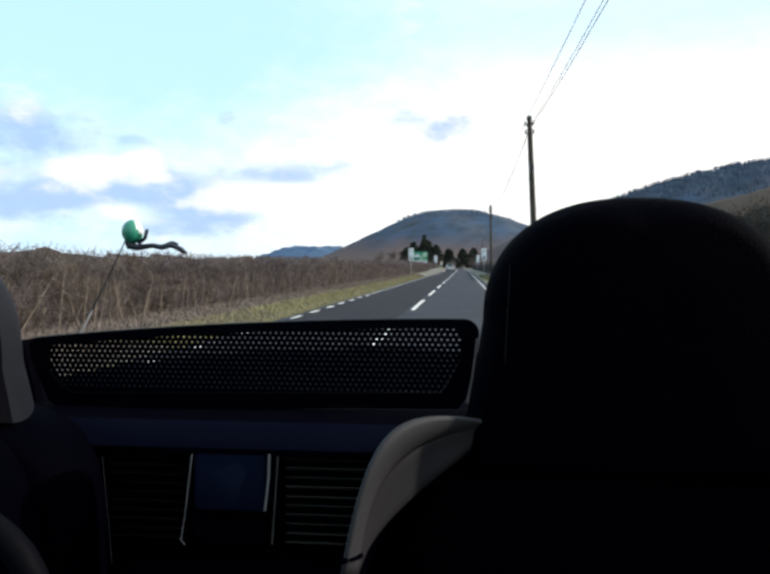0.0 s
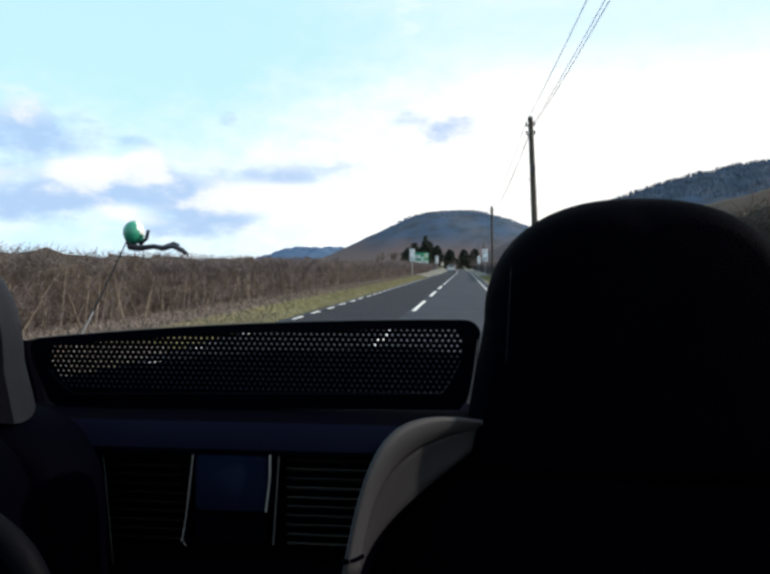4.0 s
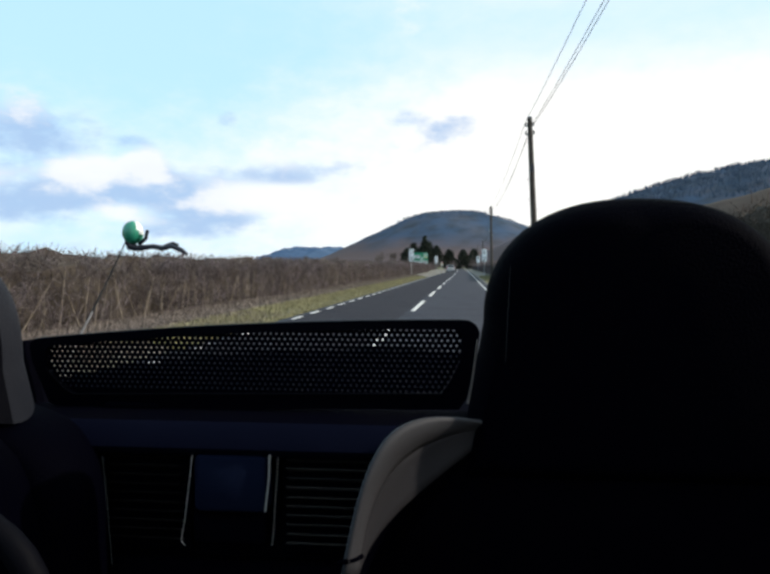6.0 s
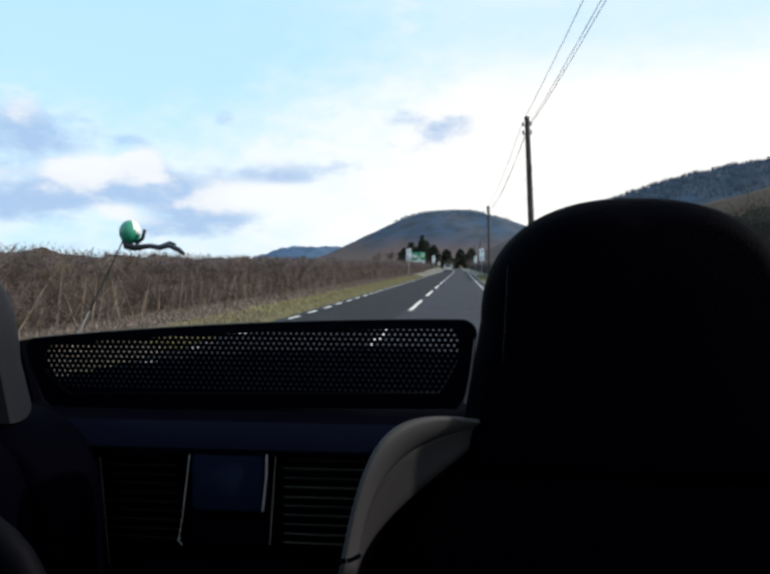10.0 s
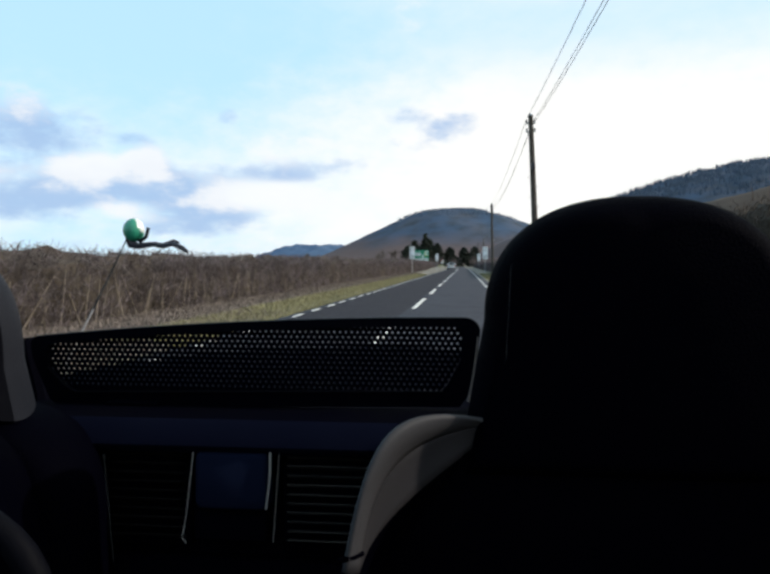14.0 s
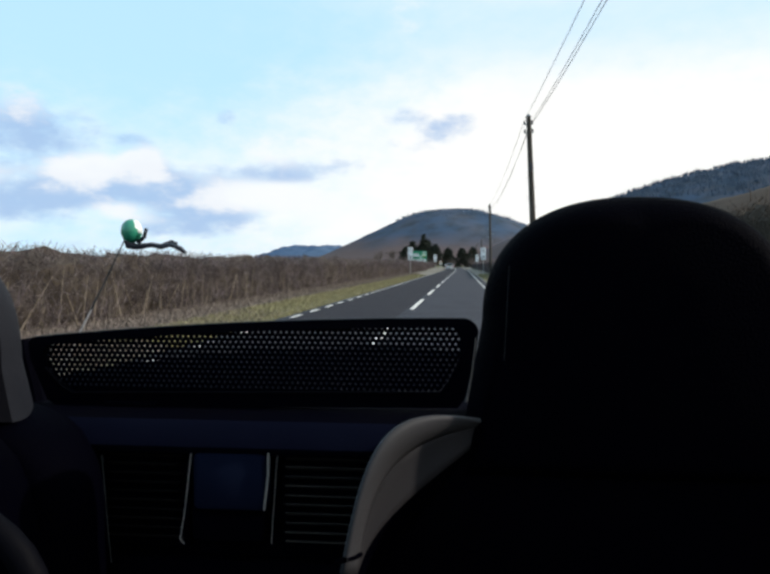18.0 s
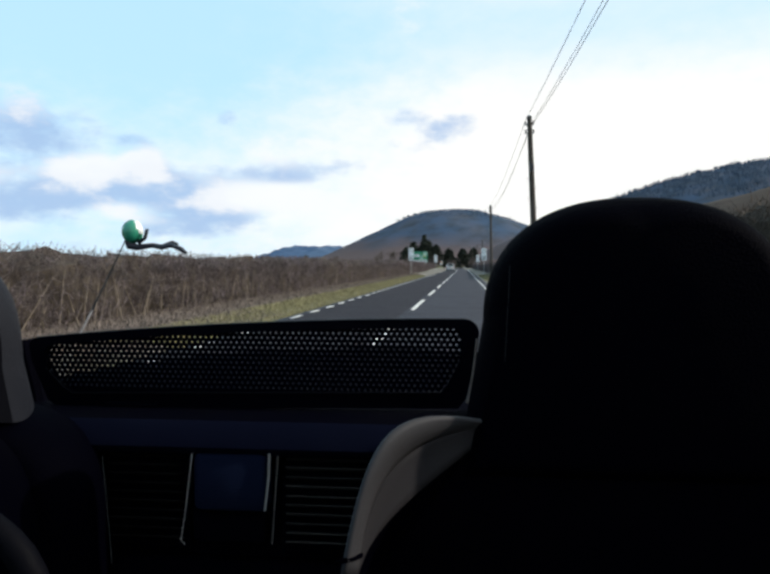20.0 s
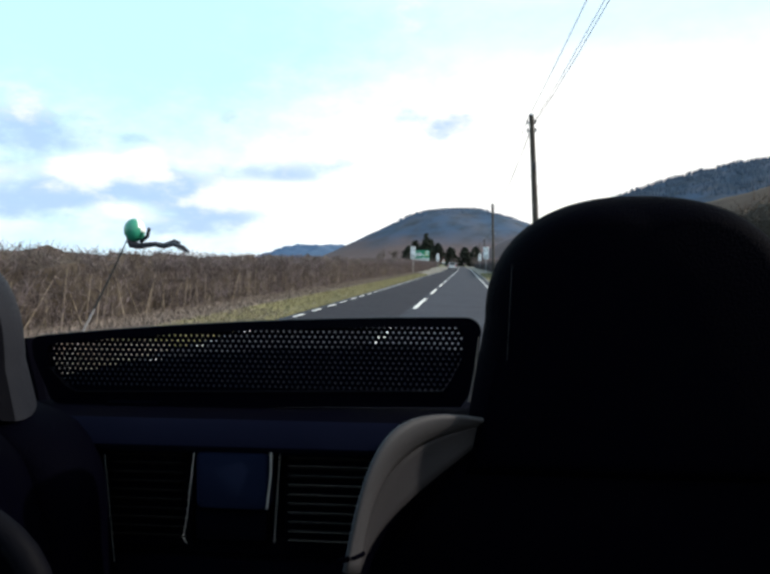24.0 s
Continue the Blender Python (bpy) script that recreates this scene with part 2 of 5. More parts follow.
FAR_NEEDLE = material("dark_far_foliage", (0.024, 0.030, 0.024), 0.85, spec=0.1, tones=[((0.040, 0.044, 0.030), 0.5), ((0.014, 0.019, 0.018), 0.5)], scale=0.5, fine=8, island=0.4)
IVY = material("ivy_leaves", (0.0495, 0.0594, 0.027), 0.7, spec=0.3, tones=[((0.108, 0.0945, 0.0585), 0.6)], scale=0.8, fine=8, island=0.45)
BARK = material("bark", (0.085, 0.0697, 0.0544), 0.9, spec=0.1, tones=[((0.0467, 0.0382, 0.0306), 0.6)], scale=5, fine=40, bump=0.8)
POLE_WOOD = material("pole_wood", (0.0508, 0.0434, 0.0372), 0.85, spec=0.15, tones=[((0.0806, 0.0713, 0.062), 0.6), ((0.031, 0.026, 0.0223), 0.4)], scale=2.5, fine=40, bump=0.5)
RAIL_WOOD = material("weathered_rail", (0.33, 0.30, 0.25), 0.85, tones=[((0.2, 0.18, 0.15), 0.6)], scale=5, fine=50, bump=0.4, objvar=0.2)
# The pale base is the aerial's highlight as colour, broken by dark patches.
AERIAL_FOOT = material("highlit_aerial_metal", (0.42, 0.40, 0.40), 0.5, tones=[((0.10, 0.09, 0.09), 0.9)], scale=22, fine=200)
CABLE = material("cable", (0.02, 0.02, 0.022), 0.6)
GALV = material("galvanised_steel", (0.42, 0.43, 0.44), 0.5, metal=0.6, tones=[((0.3, 0.3, 0.3), 0.5)], scale=6, fine=50)
SIGN_GREEN = material("sign_green", (0.0, 0.17, 0.085), 0.45, tones=[((0.0, 0.14, 0.07), 0.4)], scale=4, fine=40)
SIGN_WHITE = material("sign_white", (0.74, 0.76, 0.77), 0.45, tones=[((0.6, 0.62, 0.63), 0.4)], scale=4, fine=40)
SIGN_BLACK = material("sign_black", (0.015, 0.015, 0.02), 0.5)
SIGN_YELLOW = material("sign_yellow", (0.75, 0.48, 0.015), 0.45, tones=[((0.65, 0.42, 0.02), 0.4)], scale=4, fine=40)
SIGN_RED = material("sign_red", (0.5, 0.03, 0.025), 0.45, fine=40)
SIGN_BACK = material("grey_sign_back", (0.36, 0.38, 0.36), 0.6, metal=0.2, tones=[((0.28, 0.29, 0.28), 0.5)], scale=4, fine=40)
STONE = material("rubble_stone", (0.22, 0.20, 0.18), 0.9, tones=[((0.13, 0.12, 0.11), 0.6), ((0.3, 0.28, 0.25), 0.4)], scale=1.5, fine=14, bump=0.8, bump_scale=9, objvar=0.2)
SLATE = material("roof_slate", (0.055, 0.055, 0.062), 0.7, tones=[((0.085, 0.08, 0.078), 0.5)], scale=2, fine=20, bump=0.3, objvar=0.25)
FRAME_WHITE = material("white_window_paint", (0.75, 0.75, 0.73), 0.5, fine=40)
CHIMNEY_POT = material("clay_pot", (0.22, 0.13, 0.09), 0.85, fine=40)
# WOODS and FAR_HILL carry the blue of distance haze in their base colours.
WOODS = material("hazy_hill_woods", (0.0486, 0.0768, 0.1229), 0.95, spec=0.05, tones=[((0.0896, 0.0845, 0.0947), 0.5), ((0.0259, 0.0351, 0.0369), 0.5)], scale=0.012, fine=0.35, bump=1.0, bump_scale=0.2, zone=((0.105, 0.0794, 0.0768), 55.0, 28.0))
PASTURE = material("hill_pasture", (0.0726, 0.055, 0.0451), 0.95, spec=0.05, tones=[((0.0968, 0.0814, 0.0616), 0.5), ((0.044, 0.0374, 0.033), 0.6)], scale=0.01, fine=0.3)
FAR_HILL = material("hazy_far_hill", (0.0638, 0.1062, 0.1785), 0.95, spec=0.05, tones=[((0.0765, 0.1148, 0.17), 0.5)], scale=0.006, fine=0.2)


# ---------------------------------------------------------------- building blocks
def mesh_of(bm, name, mat, smooth=None):
    me = bpy.data.meshes.new(name)
    bmesh.ops.recalc_face_normals(bm, faces=bm.faces)
    bm.to_mesh(me)
    bm.free()
    me.materials.append(mat)
    if smooth is not None:
        me.polygons.foreach_set("use_smooth", [True] * len(me.polygons))
        me.set_sharp_from_angle(angle=radians(smooth))
    return me


def part(name, bm, mat, parent=None, label="", smooth=35):
    """Links a bmesh as one mesh object under a thing or a part."""
    ob = new(name, mesh_of(bm, name, mat, smooth))
    ob.parent = parent
    if label:
        ob["label"] = label
    return ob


def again(name, ob, m, parent):
    """Another object on the same mesh."""
    o = new(name, ob.data)
    o.parent = parent
    o.matrix_basis = m
    return o


def thing(name, label, category, m=None, group="", kind=""):
    ob = new(name)
    ob.empty_display_size = 0.2
    if m is not None:
        ob.matrix_basis = m
    return tagged(ob, label, category, group, kind)


def box(sx, sy, sz, at=(0, 0, 0), bevel=0.0, bm=None, turn=None, seg=2):
    """A box with rounded edges, centred at 'at'."""
    own = bmesh.new()
    bmesh.ops.create_cube(own, size=1.0, matrix=Matrix.Diagonal((sx, sy, sz, 1)))
    if bevel:
        bmesh.ops.bevel(own, geom=own.edges[:], offset=bevel, segments=seg, affect="EDGES", profile=0.6)
    own.transform(Matrix.Translation(at) @ (turn or Matrix()))
    return join(bm, own)


def join(bm, own):
    if bm is None:
        return own
    me = bpy.data.meshes.new("tmp")
    own.to_mesh(me)
    own.free()
    bm.from_mesh(me)
    bpy.data.meshes.remove(me)
    return bm


def tube(points, radii, sides=8, bm=None, caps=True):
    """A round bar along points; radii one number or one a point."""
    bm = bm or bmesh.new()
    pts = [Vector(p) for p in points]
    if isinstance(radii, (int, float)):
        radii = [radii] * len(pts)
    rings, ref = [], None
    for i, p in enumerate(pts):
        d = (pts[min(i + 1, len(pts) - 1)] - pts[max(i - 1, 0)]).normalized()
        if ref is None:
            ref = d.orthogonal().normalized()
        u = (ref - d * ref.dot(d)).normalized()
        ref, v = u, d.cross(u)
        rings.append([bm.verts.new(p + (u * math.cos(a) + v * math.sin(a)) * radii[i])
                      for a in [2 * math.pi * j / sides for j in range(sides)]])
    for a, b in zip(rings, rings[1:]):
        for j in range(sides):
            bm.faces.new((a[j], a[(j + 1) % sides], b[(j + 1) % sides], b[j]))
    if caps:
        bm.faces.new(rings[0][::-1]), bm.faces.new(rings[-1])
    return bm


def plate(outline, thick, bm=None, rim=0.0):
    """A flat shape in the x-z plane, thick along y, with its front at y = 0; rim: rounded front edge."""
    bm = bm or bmesh.new()
    cx, cz = sum(p[0] for p in outline) / len(outline), sum(p[1] for p in outline) / len(outline)

    def ring(y, inset):
        out = []
        for x, z in outline:
            d = math.hypot(x - cx, z - cz) or 1.0
            out.append(bm.verts.new((x - (x - cx) / d * inset, y, z - (z - cz) / d * inset)))
        return out
    levels = [(0.0, rim), (rim * 0.35, rim * 0.35), (rim, 0.0), (thick, 0.0)] if rim else [(0.0, 0.0), (thick, 0.0)]
    rings = [ring(*v) for v in levels]
    n = len(outline)
    for a, b in zip(rings, rings[1:]):
        for j in range(n):
            bm.faces.new((a[j], a[(j + 1) % n], b[(j + 1) % n], b[j]))
    bm.faces.new(rings[0]), bm.faces.new(rings[-1][::-1])
    return bm


def rounded(w, h, r, cx=0.0, cz=0.0, seg=5):
    """Outline of a rounded rectangle."""
    out = []
    for sx, sz, a0 in ((1, 1, 0), (-1, 1, 90), (-1, -1, 180), (1, -1, 270)):
        for i in range(seg + 1):
            a = radians(a0 + 90 * i / seg)
            out.append((cx + sx * (w / 2 - r) + r * math.cos(a), cz + sz * (h / 2 - r) + r * math.sin(a)))
    return out


def ngon(r, n, cx=0.0, cz=0.0, start=90.0):
    return [(cx + r * math.cos(radians(start + 360 * i / n)), cz + r * math.sin(radians(start + 360 * i / n))) for i in range(n)]


def loose(name, verts, faces, mat, parent=None, smooth=False):
    """A mesh of many loose pieces from arrays."""
    me = bpy.data.meshes.new(name)
    verts = np.asarray(verts, dtype=np.float32).reshape(-1, 3)
    faces = np.asarray(faces, dtype=np.int32)
    k = faces.shape[1]
    me.vertices.add(len(verts))
    me.vertices.foreach_set("co", verts.ravel())
    me.loops.add(faces.size)
    me.loops.foreach_set("vertex_index", faces.ravel())
    me.polygons.add(len(faces))
    me.polygons.foreach_set("loop_start", np.arange(0, faces.size, k, dtype=np.int32))
    me.update(calc_edges=True)
    me.materials.append(mat)
    if smooth:
        me.polygons.foreach_set("use_smooth", [True] * len(me.polygons))
    ob = new(name, me)
    ob.parent = parent
    return ob


def sticks(p0, p1, r0, r1, sides=3):
    """Thin tapered bars from p0 to p1 (arrays): vertices and quads."""
    n = len(p0)
    d = p1 - p0
    d = d / np.maximum(np.linalg.norm(d, axis=1, keepdims=True), 1e-6)
    ref = np.where(np.abs(d[:, 2:3]) > 0.8, np.array([[1.0, 0.1, 0.0]]), np.array([[0.0, 0.0, 1.0]]))
    u = np.cross(d, ref)
    u /= np.maximum(np.linalg.norm(u, axis=1, keepdims=True), 1e-6)
    v = np.cross(d, u)
    rows = []
    for end, r in ((p0, r0), (p1, r1)):
        for j in range(sides):
            a = 2 * math.pi * j / sides
            rows.append(end + (u * math.cos(a) + v * math.sin(a)) * np.reshape(r, (-1, 1)))
    verts = np.stack(rows, axis=1).reshape(-1, 3)
    base = (np.arange(n) * 2 * sides)[:, None, None]
    quad = np.array([[j, (j + 1) % sides, sides + (j + 1) % sides, sides + j] for j in range(sides)])[None]
    return verts, (base + quad).reshape(-1, 4)


def flakes(c, size, rng, flat=0.0):
    """Small four-cornered leaves at points c, turned at random."""
    n = len(c)
    a = rng.normal(size=(n, 3))
    a[:, 2] *= 1 - flat
    a /= np.linalg.norm(a, axis=1, keepdims=True)
    b = np.cross(a, rng.normal(size=(n, 3)))
    b /= np.linalg.norm(b, axis=1, keepdims=True)
    s = np.reshape(size, (-1, 1))
    verts = np.stack([c - a * s, c + b * s * 0.55, c + a * s, c - b * s * 0.55], axis=1).reshape(-1, 3)
    return verts, np.arange(4 * n).reshape(-1, 4)


def lettering(name, text, size, mat, parent, m, depth=0.004):
    """Raised letters in the built-in font, as a mesh."""
    cu = bpy.data.curves.new(name, "FONT")
    cu.body, cu.size, cu.extrude, cu.align_x, cu.align_y = text, size, depth, "CENTER", "CENTER"
    tmp = new("tmp", cu)
    me = bpy.data.meshes.new_from_object(tmp.evaluated_get(bpy.context.evaluated_depsgraph_get()))
    bpy.data.objects.remove(tmp)
    me.materials.clear()
    me.materials.append(mat)
    ob = new(name, me)
    ob.parent = parent
    ob.matrix_basis = m
    return ob


# ---------------------------------------------------------------- ground, road and verges
LEFT, CENTRE, RIGHT = -3.95, -1.32, 1.30          # the carriageway's edges and middle, beside the car


def bend(y):
    """How far the road has swung to the side at y."""
    if y > 330:
        return bend(330) + 0.14 * (y - 330)
    return 0.0105 * max(0.0, y) - 0.00012 * max(0.0, y - 120) ** 2 + 0.0009 * max(0.0, y - 230) ** 2


def strip(name, mat, sides, y0, y1, step, kind="structure", label="", category="", parent=None, thick=0.0):
    """A long sheet that follows the road. sides: (x, z) across it."""
    bm = bmesh.new()
    rows, y = [], y0
    while True:
        rows.append([bm.verts.new((x + bend(y), y, z)) for x, z in sides])
        if y >= y1:
            break
        y = min(y1, y + step)
    for a, b in zip(rows, rows[1:]):
        for i in range(len(sides) - 1):
            bm.faces.new((a[i], a[i + 1], b[i + 1], b[i]))
    ob = part(name, bm, mat, parent)
    if kind and parent is None:
        tagged(ob, label, category, "", kind)
    return ob


bm = bmesh.new()
bmesh.ops.create_grid(bm, x_segments=60, y_segments=60, size=4600)
for v in bm.verts:
    v.co.z = -0.12
ground = part("ground", bm, FIELD)
tagged(ground, "rough winter pasture reaching to the hills", "ground", "", "structure")

road = strip("road", ASPHALT, [(LEFT - 0.35, -0.06), (LEFT - 0.1, 0.0), (CENTRE, 0.035), (RIGHT + 0.1, 0.0), (RIGHT + 0.3, -0.06)], -420, 700, 4.0,
             label="grey asphalt country road with worn white markings", category="road")
strip("worn_lane", LANE, [(LEFT + 0.12, 0.0075), (CENTRE - 0.14, 0.0375)], -420, 700, 4.0, parent=road)
VERGE = [(4.25, -0.03), (4.55, 0.05), (6.2, 0.07), (7.4, 0.11), (8.6, 0.16), (10.5, 0.12), (12.5, -0.15)]   # out from the middle of the lane, height
verge = strip("verge", TURF, [(-x, z) for x, z in VERGE], -420, 700, 3.0,
              label="grass verge, green by the road and straw-coloured under the hedge", category="verge")
verge_b = strip("verge_far_side", TURF, [(RIGHT + 0.25, -0.03), (RIGHT + 0.5, 0.05), (2.6, 0.12), (4.2, 0.20), (6.0, 0.10), (8, -0.15)], -420, 700, 3.0,
                label="narrow grass verge below a low hedge", category="verge")


def mark(w, length):
    """A painted bar, 4 mm proud, with slightly worn ends."""
    bm = bmesh.new()
    n = 4
    top = [[bm.verts.new((sx * w / 2 + random.uniform(-0.008, 0.008), -length / 2 + length * i / n, 0.0)) for i in range(n + 1)] for sx in (-1, 1)]
    low = [[bm.verts.new((v.co.x * 1.03, v.co.y, -0.006)) for v in row] for row in top]
    for i in range(n):
        bm.faces.new((top[0][i], top[1][i], top[1][i + 1], top[0][i + 1]))
        bm.faces.new((top[0][i + 1], low[0][i + 1], low[0][i], top[0][i]))
        bm.faces.new((top[1][i], low[1][i], low[1][i + 1], top[1][i + 1]))
    bm.faces.new((top[0][0], low[0][0], low[1][0], top[1][0])), bm.faces.new((top[1][n], low[1][n], low[0][n], top[0][n]))
    return bm


def on_road(x, y, z, extra=0.0):
    turn = -math.degrees(math.atan2(bend(y + 1) - bend(y - 1), 2))
    return pose(x + bend(y), y, z, 0, 0, turn + extra)


centre_mark = part("centre_line_mark", mark(0.105, 5.4), LINE, road)
centre_mark.matrix_basis = on_road(CENTRE, 12.0, 0.043)
for i in range(-12, 30):
    if i:
        again("centre_line_mark", centre_mark, on_road(CENTRE, 12.0 + 9.0 * i, 0.043), road)
edge_mark = part("edge_line_mark", mark(0.09, 0.95), LINE, road)
edge_mark.matrix_basis = on_road(LEFT + 0.12, 8.0, 0.012)
for i in range(-20, 110):
    if i:
        again("edge_line_mark", edge_mark, on_road(LEFT + 0.12 + random.uniform(-0.02, 0.02), 8.0 + 2.0 * i, 0.012), road)
near_mark = part("edge_line_mark", mark(0.12, 1.0), LINE, road)
near_mark.matrix_basis = on_road(RIGHT - 0.15, 8.4, 0.012)
for i in range(1, 90):
    again("edge_line_mark", near_mark, on_road(RIGHT - 0.15, 8.4 + 2.0 * i, 0.012), road)
# red surfacing with painted arrow and number ground near the speed limit sign
patch = strip("red_surfacing", RED_PATCH, [(LEFT + 0.3, 0.012), (CENTRE - 0.2, 0.041)], 206, 214, 2.0, parent=road)
arrow = part("road_arrow", plate([(-0.15, -2.0), (0.15, -2.0), (0.15, 0.6), (0.7, 0.2), (0.0, 2.2), (-0.7, 0.2), (-0.15, 0.6)], 0.006), LINE, road)
arrow.matrix_basis = on_road(CENTRE - 1.3, 244, 0.035) @ pose(0, 0, 0, 90, 0, 0) @ pose(0, 0, 0, 0, 0, 180)


# ---------------------------------------------------------------- hills
def hill(name, cx, cy, rx, ry, height, mat, label, power=1.9, rough=0.06, n=56, skew=0.0, turn=0.0):
    """A rounded hill: a dome over an oval (a bell when power is negative), broken by noise."""
    bm = bmesh.new()
    grid = []
    for i in range(n + 1):
        row = []
        for j in range(n + 1):
            u, v = 2 * i / n - 1, 2 * j / n - 1
            d = math.sqrt(u * u + v * v)
            h = (0.5 + 0.5 * math.cos(math.pi * d)) ** -power if power < 0 and d < 1 else max(-0.05, 1 - d ** abs(power)) if d < 1 else -0.05
            h *= 1 + skew * u
            p = Vector((u * rx * 0.012 + cx * 0.01, v * ry * 0.012, 0.3))
            h += rough * max(0.0, h) ** 0.5 * (noise.noise(p) + 0.5 * noise.noise(p * 3.1))
            row.append(bm.verts.new((u * rx, v * ry, h * height)))
        grid.append(row)
    for i in range(n):
        for j in range(n):
            bm.faces.new((grid[i][j], grid[i + 1][j], grid[i + 1][j + 1], grid[i][j + 1]))
    ob = part(name, bm, mat, None, smooth=60)
    ob.matrix_basis = pose(cx, cy, -1.0, 0, 0, turn)
    return tagged(ob, label, "hill", "", "structure")


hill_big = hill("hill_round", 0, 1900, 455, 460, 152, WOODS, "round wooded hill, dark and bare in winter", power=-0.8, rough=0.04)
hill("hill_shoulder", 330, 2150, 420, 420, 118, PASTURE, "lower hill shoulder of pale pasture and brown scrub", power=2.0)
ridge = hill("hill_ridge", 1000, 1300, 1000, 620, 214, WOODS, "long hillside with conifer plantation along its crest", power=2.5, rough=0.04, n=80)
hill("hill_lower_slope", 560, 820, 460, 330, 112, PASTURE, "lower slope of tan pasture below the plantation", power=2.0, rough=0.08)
hill("hill_far", -730, 3700, 430, 400, 104, FAR_HILL, "distant hills on the horizon in blue haze", power=2.0, rough=0.2)
hill("hill_far_west", -2900, 3000, 1300, 600, 48, FAR_HILL, "distant hills on the horizon in blue haze", power=2.0, rough=0.14)
hill("hill_behind", -1400, -2600, 1700, 700, 150, FAR_HILL, "distant hills on the horizon in blue haze", power=2.0, rough=0.14)
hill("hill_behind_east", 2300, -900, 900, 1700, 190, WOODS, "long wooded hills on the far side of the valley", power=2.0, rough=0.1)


def plantation(name, base, count, seed, lo, hi, size, label):
    """Pointed conifers over a hill, as one mass."""
    rng = np.random.default_rng(seed)
    me = base.data
    co = np.empty(len(me.vertices) * 3, dtype=np.float32)
    me.vertices.foreach_get("co", co)
    co = co.reshape(-1, 3)
    top = co[:, 2].max()
    good = co[(co[:, 2] > lo * top) & (co[:, 2] < hi * top)]
    pick = good[rng.integers(0, len(good), count)] + rng.uniform(-14, 14, (count, 3)) * np.array([1, 1, 0.04])
    p0 = pick + np.array(base.matrix_basis.translation) + np.array([0, 0, -2.0])
    h = rng.uniform(0.6, 1.25, count) * size
    p1 = p0 + np.stack([rng.normal(0, 0.4, count), rng.normal(0, 0.4, count), h + 2], axis=1)
    verts, faces = sticks(p0, p1, h * 0.24, h * 0.02, 5)
    return tagged(loose(name, verts, faces, WOODS_TREE), label, "trees", "", "stuff")


# Haze tint in the base colour, as on the hills below.
WOODS_TREE = material("hazy_far_conifers", (0.050, 0.074, 0.112), 0.95, spec=0.05, fine=0.5, island=0.10)
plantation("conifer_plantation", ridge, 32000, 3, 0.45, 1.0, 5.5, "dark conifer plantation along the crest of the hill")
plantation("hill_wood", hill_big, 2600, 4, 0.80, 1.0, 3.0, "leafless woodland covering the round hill")


